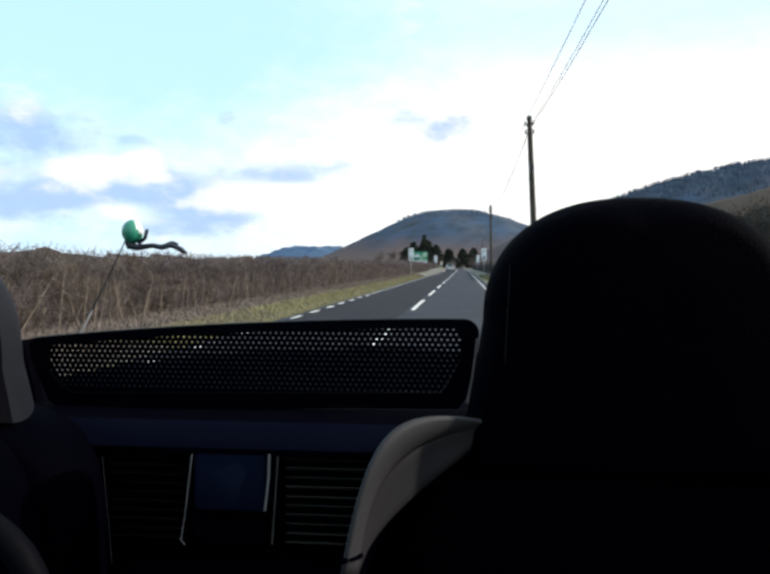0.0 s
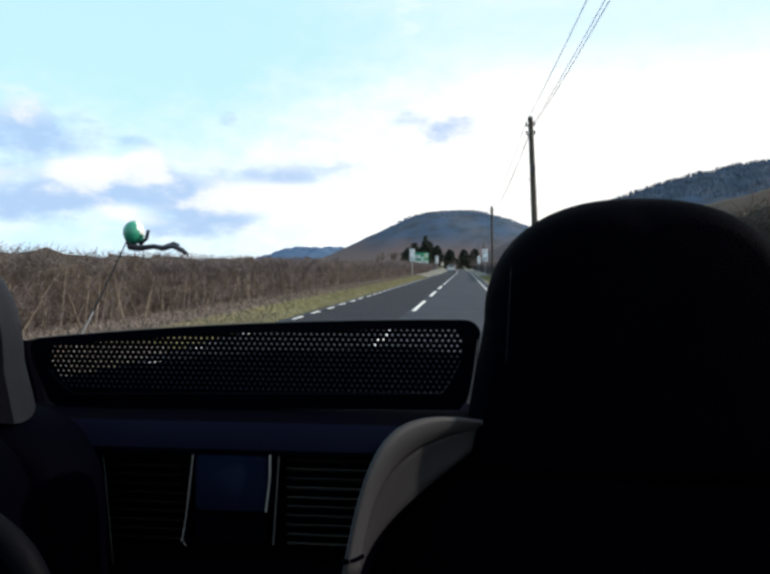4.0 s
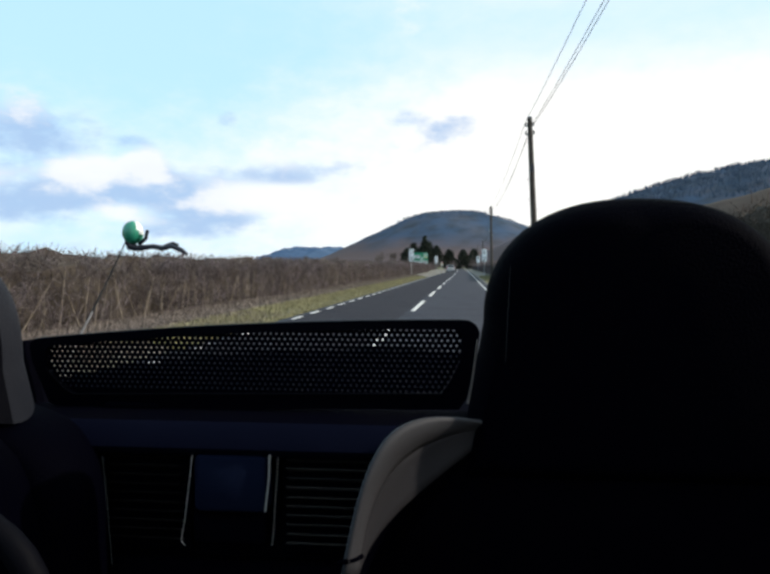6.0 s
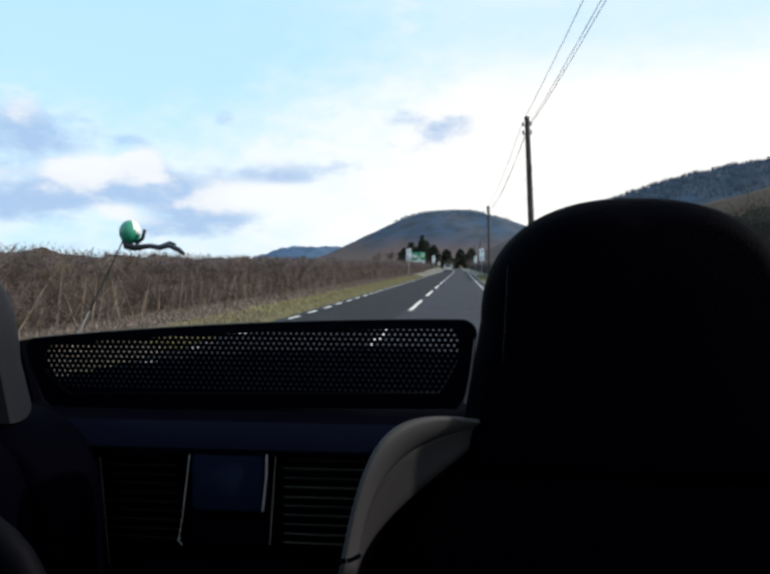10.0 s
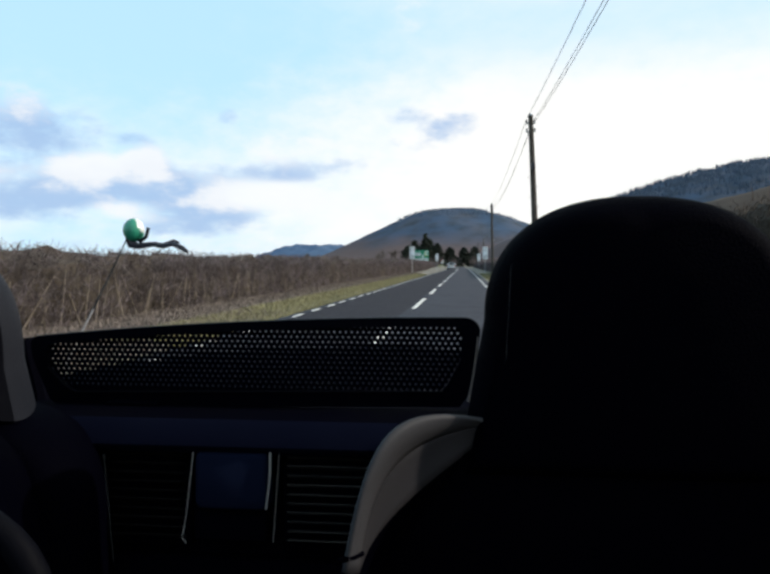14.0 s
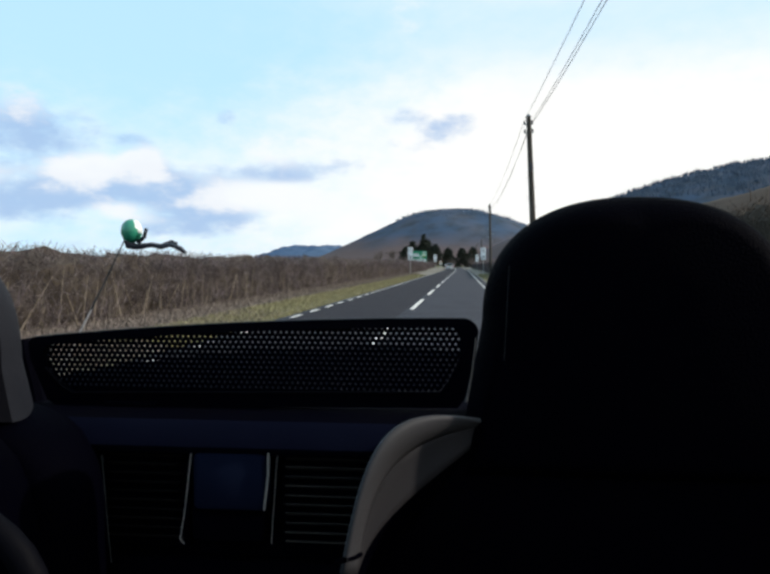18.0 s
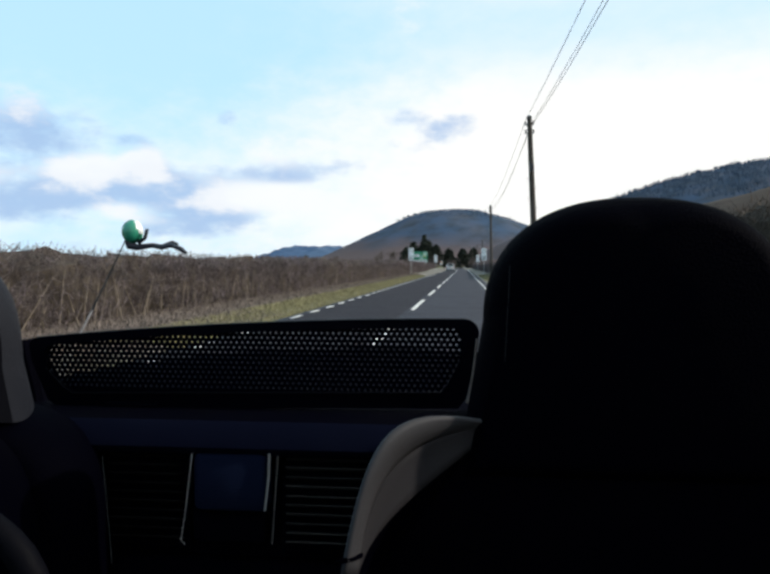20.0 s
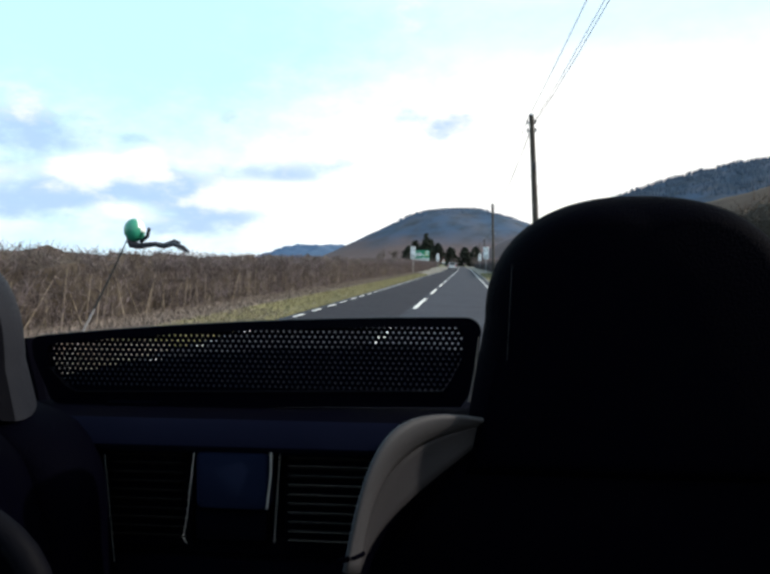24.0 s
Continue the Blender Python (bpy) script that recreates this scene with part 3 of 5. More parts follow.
# ---------------------------------------------------------------- hedges, grass, trees
def hedge(name, x, width, y0, y1, height, seed, label, twig=TWIG, stem=None, base_z=0.1, density=190.0, near=True, leaf=None, ragged=0.14):
    """A clipped winter hedge: a ragged core with inner shade in its colour, and a thicket of bare twigs."""
    rng = np.random.default_rng(seed)
    mid = (y0 + y1) / 2
    root = thing(name, label, "hedge", pose(x + bend(mid), mid, base_z), group="roadside hedges")
    length = y1 - y0

    def top_at(y):
        yy = np.asarray(y)
        return height * (1 + 0.025 * np.sin(yy * 0.21 + seed) + 0.014 * np.sin(yy * 1.13 + 2 * seed) + 0.010 * np.sin(yy * 2.7 + seed))
    shift = np.vectorize(bend)
    bm = bmesh.new()
    n = max(6, int(length / 0.45))
    prof = [(-0.42, 0.0), (-0.5, 0.35), (-0.46, 0.75), (-0.3, 0.93), (0.0, 0.97), (0.3, 0.92), (0.46, 0.75), (0.5, 0.35), (0.42, 0.0)]
    rows = []
    for i in range(n + 1):
        y = y0 + length * i / n
        t = float(top_at(y)) * 0.93
        row = []
        for k, (px, pz) in enumerate(prof):
            w = noise.noise(Vector((y * 0.9, k * 0.7, seed))) * 0.30 + noise.noise(Vector((y * 2.6, k * 1.9, seed))) * 0.26
            row.append(bm.verts.new((px * width * 0.8 * (1 + w) + bend(y) - bend(mid), y - mid, max(-0.05, pz * t * (1 + 0.4 * w)))))
        rows.append(row)
    for a, b in zip(rows, rows[1:]):
        for k in range(len(prof) - 1):
            bm.faces.new((a[k], a[k + 1], b[k + 1], b[k]))
    bm.faces.new(rows[0]), bm.faces.new(rows[-1][::-1])
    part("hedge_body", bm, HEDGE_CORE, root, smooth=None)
    count = int(length * density * 2.8)
    y = rng.uniform(y0, y1, count)
    h = top_at(y)
    side = rng.choice([-1.0, 1.0, -1.0, 1.0, 0.0], count)
    px = np.where(side == 0, rng.uniform(-0.5, 0.5, count), side * rng.uniform(0.36, 0.56, count)) * width
    z0 = np.where(side == 0, h * rng.uniform(0.6, 0.95, count), h * rng.uniform(0.0, 0.85, count))
    wave = y * 1.7 + 2.4 * np.sin(z0 * 2.9 + 0.7 * y)      # clumps and gaps, slanting every way
    clump = np.sin(wave + seed) * np.cos(z0 * 4.3 - 0.9 * y) * 1.3 + np.sin(y * 4.1 - z0 * 5.5 + 1.7 * seed) * 0.7 + np.sin(y * 0.83) * 0.5
    keep = rng.uniform(-2.2, 1.3, count) < clump
    y, h, side, px, z0 = y[keep], h[keep], side[keep], px[keep], z0[keep]
    count = len(y)
    dirs = np.stack([rng.normal(0, 0.35, count) + 0.15 * side, rng.normal(0, 0.6, count), rng.normal(0.25, 0.6, count)], axis=1)
    ln = rng.uniform(0.10, 0.42, count) * (0.75 + ragged)
    p0 = np.stack([px + shift(y) - bend(mid), y - mid, z0], axis=1)
    p1 = p0 + dirs * ln[:, None]
    over = p1[:, 2] - h * (1 + ragged * rng.uniform(0, 1, count) ** 3)
    p1[:, 2] -= np.maximum(0, over)
    thick = rng.uniform(0.003, 0.009, count) * (1.0 if near else 2.4)
    verts, faces = sticks(p0, p1, thick, thick * 0.35)
    ob = loose("twig_mass", verts, faces, twig, root)
    ob["kind"] = "stuff"
    # upright stems that show pale through the outside
    m = int(length * density * 0.016)
    y = rng.uniform(y0, y1, m)
    side = rng.choice([-1.0, 1.0], m)
    p0 = np.stack([side * width * rng.uniform(0.40, 0.5, m) + shift(y) - bend(mid), y - mid, np.zeros(m) - 0.05], axis=1)
    p1 = p0 + np.stack([rng.normal(0, 0.1, m), rng.normal(0, 0.3, m), top_at(y) * rng.uniform(0.3, 0.75, m)], axis=1)
    verts, faces = sticks(p0, p1, rng.uniform(0.010, 0.022, m), rng.uniform(0.005, 0.010, m), 4)
    ob = loose("stem_mass", verts, faces, stem or STEM, root)
    ob["kind"] = "stuff"
    if leaf is not None:
        k = int(length * density * 0.9)
        y = rng.uniform(y0, y1, k)
        s = rng.choice([-1.0, 1.0, 0.0], k)
        c = np.stack([np.where(s == 0, rng.uniform(-0.5, 0.5, k), s * rng.uniform(0.46, 0.56, k)) * width + shift(y) - bend(mid), y - mid,
                      np.where(s == 0, top_at(y) * rng.uniform(0.93, 1.05, k), top_at(y) * rng.uniform(0.05, 1.0, k))], axis=1)
        verts, faces = flakes(c, rng.uniform(0.03, 0.07, k), rng)
        ob = loose("leaf_mass", verts, faces, leaf, root)
        ob["kind"] = "stuff"
    return root


STEM = material("hedge_stems", (0.189, 0.1645, 0.14), 0.9, spec=0.1, tones=[((0.063, 0.049, 0.035), 0.6)], scale=1.5, fine=12, island=0.45)
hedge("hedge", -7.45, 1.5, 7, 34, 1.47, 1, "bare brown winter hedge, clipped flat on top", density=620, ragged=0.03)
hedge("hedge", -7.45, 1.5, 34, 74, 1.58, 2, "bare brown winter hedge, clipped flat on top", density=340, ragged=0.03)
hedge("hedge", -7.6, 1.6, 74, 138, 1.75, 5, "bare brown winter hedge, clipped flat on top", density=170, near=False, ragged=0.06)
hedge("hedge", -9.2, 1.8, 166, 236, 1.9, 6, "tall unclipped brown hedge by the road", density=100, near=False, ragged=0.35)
hedge("hedge", 4.0, 1.3, 58, 200, 1.8, 7, "low dark hedge in shade along the nearside verge", density=90, near=False)
hedge("tall_hedge", 11.6, 2.6, 19, 64, 3.7, 17, "tall dark unclipped hedge in its own shade", twig=SHADED_TWIG, stem=SHADED_TWIG, density=190, near=False, ragged=0.25)
hedge("hedge", -8.25, 1.5, -40, 4, 1.5, 8, "bare brown winter hedge, clipped flat on top", density=110, near=False)
hedge("hedge", -8.25, 1.5, -196, -44, 1.5, 9, "bare brown winter hedge, clipped flat on top", density=60, near=False)
hedge("hedge", 5.5, 1.8, -236, -150, 2.0, 10, "thick dark hedge in front of the cottage", density=60, near=False)
hedge("beech_hedge", -9.5, 1.6, -306, -286, 1.6, 11, "clipped beech hedge holding golden brown leaves", density=160, near=False, leaf=GOLD_LEAF)
hedge("bramble_bank", -10.0, 2.2, -283, -266, 1.2, 12, "dark tangled bramble bank beside the verge", density=110, near=False, ragged=0.5)


def grass(name, n, xa, xb, ya, yb, tall, seed, mat, label, pile=0.0):
    """Blades of grass as one mass. Taller away from the road when pile is set."""
    rng = np.random.default_rng(seed)
    x, y = xa + (xb - xa) * rng.uniform(0, 1, n), ya + (yb - ya) * rng.uniform(0, 1, n) ** 1.6
    f = np.abs(x - xa) / abs(xb - xa)
    h = tall * rng.uniform(0.35, 1.0, n) * (1 - pile + pile * f)
    zb = np.interp(-x, [-8, -6.0, -4.2, -2.6, -1.7, -1.5] + [v[0] for v in VERGE], [-0.15, 0.10, 0.20, 0.12, 0.05, -0.03] + [v[1] for v in VERGE])
    x = x + np.vectorize(bend)(y)
    w = rng.uniform(0.006, 0.014, n) * (1 + y.clip(0) / 30)
    lean = rng.normal(0, 0.35, (n, 2)) * h[:, None]
    a = rng.uniform(0, math.pi, n)
    base = np.stack([x, y, zb - 0.02], axis=1)
    side = np.stack([np.cos(a) * w, np.sin(a) * w, np.zeros(n)], axis=1)
    tip = base + np.stack([lean[:, 0], lean[:, 1], h], axis=1)
    verts = np.stack([base - side, base + side, tip], axis=1).reshape(-1, 3)
    ob = loose(name, verts, np.arange(3 * n).reshape(-1, 3), mat)
    return tagged(ob, label, "grass", "", "stuff")


grass("verge_grass", 50000, -4.12, -5.55, 10, 80, 0.10, 21, GRASS, "short green grass on the roadside verge")
grass("dry_grass", 56000, -5.2, -6.85, 6, 90, 0.19, 22, STRAW, "tall straw-coloured dead grass along the hedge bottom", pile=0.75)
grass("near_dry_grass", 20000, -4.3, -6.6, 5, 17, 0.14, 24, STRAW, "flattened straw-coloured grass beside the road", pile=0.4)
grass("nearside_grass", 9000, 1.7, 4.0, 8, 80, 0.18, 23, GRASS, "short rough grass on the narrow nearside verge")


def bare_tree(name, m, height, seed, label, spread=0.55, levels=4, trunk=0.05, fine=7):
    """A leafless tree: tapering trunk, limbs and a haze of twigs."""
    rng = random.Random(seed)
    root = thing(name, label, "tree", m)
    bm = bmesh.new()
    tips = []

    def grow(p, d, ln, r, lv):
        pts, rad = [p], [r]
        for i in range(3):
            d = (d + Vector((rng.gauss(0, 0.13), rng.gauss(0, 0.13), rng.gauss(0.03, 0.08)))).normalized()
            p = p + d * ln / 3
            pts.append(p), rad.append(r * (1 - 0.2 * (i + 1)))
        tube(pts, rad, 6 if lv > 2 else 4, bm)
        if lv <= 0:
            tips.append((pts[1], d, ln)), tips.append((pts[3], d, ln))
            return
        for i in range(rng.choice([3, 4]) if lv < levels else 5):
            ax = Vector((rng.gauss(0, 1), rng.gauss(0, 1), rng.gauss(0.15, 0.4))).normalized()
            q = pts[rng.choice([2, 3, 3])]
            grow(q, (d * (1 - spread) + ax * spread).normalized(), ln * rng.uniform(0.58, 0.78), rad[3] * rng.uniform(0.5, 0.75), lv - 1)
    grow(Vector((0, 0, -0.1)), Vector((0, 0, 1)), height * 0.34, height * trunk, levels)
    part("trunk", bm, BARK, root)
    r2 = np.random.default_rng(seed)
    c = np.array([t[0] for t in tips]).repeat(fine, axis=0)
    d = np.array([t[1] for t in tips]).repeat(fine, axis=0) + r2.normal(0, 0.6, (len(c), 3))
    verts, faces = sticks(c, c + d * height * 0.06, np.full(len(c), height * 0.0022), np.full(len(c), height * 0.0008))
    ob = loose("crown", verts, faces, BARK, root)
    ob["kind"] = "stuff"
    return root


def conifer(name, m, height, radius, seed, label, mat=NEEDLE, count=9000, low=0.08, blunt=1.0, leaf=0.2):
    """An evergreen: trunk, drooping limbs and clumps of foliage with gaps between."""
    rng = np.random.default_rng(seed)
    root = thing(name, label, "tree", m)
    part("trunk", tube([(0, 0, -0.1), (0.1, 0, height * 0.5), (0, 0.05, height * 0.96)], [height * 0.022, height * 0.014, height * 0.003], 8), BARK, root)
    limbs = int(40 + height * 6)
    t = rng.uniform(low, 0.98, limbs)
    a = rng.uniform(0, 2 * math.pi, limbs)
    reach = radius * np.minimum(1.0, (1 - t) ** blunt * 1.25 + 0.04) * rng.uniform(0.65, 1.12, limbs)
    p0 = np.stack([np.zeros(limbs), np.zeros(limbs), t * height], axis=1)
    p1 = p0 + np.stack([np.cos(a) * reach, np.sin(a) * reach, reach * rng.uniform(-0.25, 0.3, limbs)], axis=1)
    verts, faces = sticks(p0, p1, np.full(limbs, height * 0.006), np.full(limbs, height * 0.0015), 4)
    loose("limb_mass", verts, faces, BARK, root)
    pick = rng.integers(0, limbs, count)
    f = rng.uniform(0.25, 1.0, count)[:, None] ** 0.6
    c = p0[pick] * (1 - f) + p1[pick] * f + rng.normal(0, 1, (count, 3)) * (radius * 0.075) * np.array([1, 1, 0.8])
    verts, faces = flakes(c, rng.uniform(0.5, 1.2, count) * leaf, rng)
    ob = loose("crown", verts, faces, mat, root)
    ob["kind"] = "stuff"
    return root


def thicket(name, m, rx, ry, rz, seed, label, mat=TWIG, count=7000, leaf=None):
    """A leafless bush: many stems that fan out, with fine twigs."""
    rng = np.random.default_rng(seed)
    root = thing(name, label, "bush", m)
    k = 60
    d = rng.normal(0, 1, (k, 3))
    d[:, 2] = np.abs(d[:, 2]) + 0.5
    d /= np.linalg.norm(d, axis=1, keepdims=True)
    p0 = np.stack([rng.normal(0, rx * 0.15, k), rng.normal(0, ry * 0.15, k), np.full(k, -0.1)], axis=1)
    p1 = d * np.array([rx, ry, rz]) * rng.uniform(0.7, 1.0, (k, 1))
    verts, faces = sticks(p0, p1, np.full(k, 0.05), np.full(k, 0.012), 5)
    loose("stem_mass", verts, faces, BARK, root)
    pick = rng.integers(0, k, count)
    f = rng.uniform(0.2, 1.0, count)[:, None]
    c = p0[pick] * (1 - f) + p1[pick] * f + rng.normal(0, 0.09, (count, 3)) * np.array([rx, ry, rz])
    c[:, 2] = np.abs(c[:, 2])
    e = c + rng.normal(0, 0.22, (count, 3)) * np.array([1, 1, 1.4]) + np.array([0, 0, 0.2])
    th = rng.uniform(0.008, 0.022, count)
    verts, faces = sticks(c, e, th, th * 0.3)
    ob = loose("twig_mass", verts, faces, mat, root)
    ob["kind"] = "stuff"
    if leaf is not None:
        verts, faces = flakes(e, rng.uniform(0.06, 0.16, count), rng)
        ob = loose("leaf_mass", verts, faces, leaf, root)
        ob["kind"] = "stuff"
    return root


# ---------------------------------------------------------------- the open car: cabin
# Cabin sizes are set about the eye: the seats stand 0.75 m apart.
KC = 0.78
CAR_X = 0.205                                     # how far the eye sits from the car's middle
car = thing("open_car", "dark blue open two-seat car with its roof down", "car", pose(-CAR_X, 0, 0))


def cabin(bm):
    """Places a cabin part: scaled about the eye."""
    bm.transform(Matrix.Translation((CAR_X, 0, EYE * (1 - KC))) @ Matrix.Diagonal((KC, KC, KC, 1)))
    return bm


def seat_outline(hw, z_top, z_mid, z_low, power, flare, n=40):
    """Half-oval shoulder above z_mid, straight flared sides below: x, z pairs about x = 0."""
    right = []
    for i in range(n + 1):
        a = math.pi / 2 * i / n
        right.append((hw * math.sin(a) ** (2 / power), z_mid + (z_top - z_mid) * math.cos(a) ** (2 / power)))
    right.append((hw + flare, z_low))
    return [(-x, z) for x, z in reversed(right[1:])] + right


def pillow(outline, y0, depth, rim, cx, seg=6, lo=0, hi=99):
    """A padded slab of that outline between y0 and y0 + depth, with round edges; lo and hi take a front or a side panel of it."""
    bm = bmesh.new()
    mz = sum(p[1] for p in outline) / len(outline)
    rings = []
    for i in range(2 * seg + 1):
        a = math.pi * i / (2 * seg)
        inset = rim * (1 - math.sin(a))
        y = y0 + depth / 2 - math.cos(a) * depth / 2
        row = []
        for x, z in outline:
            d = math.hypot(x, z - mz) or 1
            row.append(bm.verts.new((cx + x - x / d * inset, y, z - (z - mz) / d * inset)))
        rings.append(row)
    n = len(outline)
    rings = rings[lo:hi]
    for a, b in zip(rings, rings[1:]):
        for j in range(n):
            bm.faces.new((a[j], a[(j + 1) % n], b[(j + 1) % n], b[j]))
    if lo == 0:
        bm.faces.new(rings[0])
    if hi > 2 * seg:
        bm.faces.new(rings[-1][::-1])
    bmesh.ops.delete(bm, geom=[v for v in bm.verts if not v.link_faces], context="VERTS")
    return bm


OUTER = ((0.337, 0.735, 0.870), (0.306, 0.737, 1.040), (0.290, 0.797, 1.041), (0.163, 0.865, 1.009))
CREASE = ((0.328, 0.774, 0.853), (0.316, 0.779, 0.980), (0.274, 0.833, 0.999), (0.163, 0.875, 1.006))
INNER = ((0.329, 0.783, 0.849), (0.311, 0.800, 0.917), (0.217, 0.861, 0.951), (0.162, 0.880, 1.004))


def bezier(c, t):
    """A point of a smooth curve with four guides."""
    a, b, d, e = (Vector(p) for p in c)
    return a * (1 - t) ** 3 + b * (3 * t * (1 - t) ** 2) + d * (3 * t * t * (1 - t)) + e * t ** 3


def seat(name, cx, head_x, label, side, head_mat, z_low=0.93, drop=0.0, flare=0.033, mid=1.13, power=2.3):
    """A sports seat seen from its front: backrest, tall headrest, padded shoulder, cushion and piping."""
    back = seat_outline(0.345, 1.012, 0.80, 0.36, 3.4, 0.03)
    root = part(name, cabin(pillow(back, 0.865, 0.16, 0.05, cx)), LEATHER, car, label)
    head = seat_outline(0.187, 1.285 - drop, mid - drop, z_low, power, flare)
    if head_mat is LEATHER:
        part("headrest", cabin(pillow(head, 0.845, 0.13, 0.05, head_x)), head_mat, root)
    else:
        # light gradient over the headrest, coloured as a lit side and shaded front
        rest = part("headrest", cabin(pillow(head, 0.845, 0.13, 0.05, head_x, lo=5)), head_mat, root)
        part("front_panel", cabin(pillow(head, 0.845, 0.13, 0.05, head_x, hi=6)), FRONT_SHADE, rest, "shaded leather front of the headrest")
    # seam round the front of the headrest
    seam = seat_outline(0.150, 1.262, 1.10, 0.95, 2.6, 0.03)
    part("seam", cabin(tube([(head_x + x, 0.846 + 0.012 * max(0.0, (z - 1.1) / 0.16), z) for x, z in seam], 0.0011, 5)), LEATHER, root)
    mid_z = sum(p[1] for p in head) / len(head)
    dots = []
    for x, z in head[44:80]:
        d = math.hypot(x, z - mid_z)
        dots.append((head_x + x - x / d * 0.007, z - (z - mid_z) / d * 0.007))
    bm = bmesh.new()
    for (xa, za), (xb, zb) in zip(dots, dots[1:]):
        for f in (0.0, 0.5):
            tube([(xa + (xb - xa) * f, 0.876, za + (zb - za) * f), (xa + (xb - xa) * (f + 0.28), 0.876, za + (zb - za) * (f + 0.28))], 0.0009, 4, bm)
    part("stitching", cabin(bm), DIM_THREAD, root, "pale stitching on the headrest edge")
    edge = [(head_x - 0.158 - 0.007 * (1.20 - z) / 0.15, 0.846, z) for z in (1.20, 1.165, 1.12, 1.08, 1.05)]
    part("piping", cabin(tube(edge, 0.0003, 5)), DIM_THREAD, root, "pale stitching on the headrest edge")
    # padded shoulder: outer roll and inner face meet in a crease, narrowing to both ends; the face's shade is in its
    # darker colour
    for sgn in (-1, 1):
        # only the shoulder that catches the sun is grey; shaded ones take black LEATHER
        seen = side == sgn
        for name, rows, mat in (("bolster", (OUTER, CREASE), GREY_LEATHER), ("bolster_face", (CREASE, INNER), SHADE_LEATHER)):
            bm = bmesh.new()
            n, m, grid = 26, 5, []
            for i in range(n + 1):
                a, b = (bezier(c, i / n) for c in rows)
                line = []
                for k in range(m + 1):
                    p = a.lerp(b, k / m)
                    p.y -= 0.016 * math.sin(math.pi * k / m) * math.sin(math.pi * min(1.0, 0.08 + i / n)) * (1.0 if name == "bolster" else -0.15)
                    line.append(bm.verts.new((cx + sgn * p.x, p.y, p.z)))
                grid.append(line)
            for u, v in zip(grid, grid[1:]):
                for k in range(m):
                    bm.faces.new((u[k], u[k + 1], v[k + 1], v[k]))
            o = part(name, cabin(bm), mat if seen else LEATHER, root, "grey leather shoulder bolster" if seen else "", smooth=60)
            o.modifiers.new("thick", "SOLIDIFY").thickness = 0.004
        bm = bmesh.new()
        for c in (OUTER, INNER):
            a = [bezier(c, i / 20) for i in range(21)]
            front = [bm.verts.new((cx + sgn * p.x, p.y + 0.002, p.z)) for p in a]
            rear = [bm.verts.new((cx + sgn * (p.x - 0.03), 0.93, p.z - 0.10)) for p in a]
            for k in range(20):
                bm.faces.new((front[k], front[k + 1], rear[k + 1], rear[k]))
        part("bolster_side", cabin(bm), LEATHER, root, smooth=60)
        if seen:
            part("strap", cabin(tube([(cx + sgn * 0.344, 0.760, 0.871), (cx + sgn * 0.331, 0.728, 0.887), (cx + sgn * 0.326, 0.745, 0.882), (cx + sgn * 0.320, 0.775, 0.874)], 0.003, 8)), LEATHER, root)
    part("cushion", cabin(box(0.66, 0.62, 0.16, (cx, 0.58, 0.40), 0.05)), LEATHER, root)
    part("seat_base", cabin(box(0.5, 0.5, 0.22, (cx, 0.62, 0.22), 0.02)), PLASTIC, root)
    return root


seat("car_seat", 0.215, 0.222, "black leather sports seat with tall rounded headrest", -1, LEATHER)
left_seat = seat("car_seat", -0.85, -0.797, "black leather seat with a headrest lit grey at its side", 0, LIT_LEATHER, 0.985, 0.043, 0.014, 1.10, 2.6)
# lit strip of this seat's bolster, shaped as a slightly paler roll
roll = [(-0.511, 0.7, 0.934), (-0.494, 0.7, 0.921), (-0.476, 0.7, 0.906), (-0.461, 0.7, 0.888), (-0.449, 0.7, 0.867), (-0.44, 0.7, 0.838)]
part("side_roll", cabin(tube(roll, [0.012, 0.014, 0.015, 0.016, 0.016, 0.016], 12)), LIT_EDGE, left_seat, "dark leather edge of the seat, paler where lit")

# ---- wind deflector between the seats


def defl_top(x):
    """The frame's bowed upper edge."""
    return 1.111 - 0.0395 * ((0.02 - x) / 0.78) ** 2 - 0.002


def defl_ring(inset, top_drop):
    """Outline of the deflector frame with rounded corners, running clockwise from the lower left."""
    xl, xr, zb = -0.764 + inset, 0.040 - inset, 0.945 + inset * 0.9
    r = max(0.012, 0.026 - 0.4 * inset)

    def top(x):
        return defl_top(x) - top_drop
    out = [(xl + 0.055, zb), (xl + 0.035, zb + 0.012), (xl + 0.004, top(xl) - 0.040)]
    for k in range(6):
        a = radians(180 - 90 * k / 5)
        out.append((xl + 0.016 + 0.016 * math.cos(a), top(xl + 0.016) - 0.016 + 0.016 * math.sin(a)))
    for k in range(1, 12):
        x = xl + 0.016 + (xr - r - xl - 0.016) * k / 12
        out.append((x, top(x)))
    for k in range(8):
        a = radians(90 - 84 * k / 7)
        out.append((xr - r + r * math.cos(a), top(xr - r) - r + r * math.sin(a)))
    out += [(xr - 0.004, top(xr) - 0.055), (xr - 0.022, zb + 0.03), (xr - 0.035, zb + 0.012)]
    return out


bm = bmesh.new()
outer, inner = defl_ring(0.0, 0.0), defl_ring(0.030, 0.016)
loops = []
for ring, y in ((outer, 1.205), (outer, 1.192), (inner, 1.190), (inner, 1.205)):
    loops.append([bm.verts.new((x, y, z)) for x, z in ring])
m = len(outer)
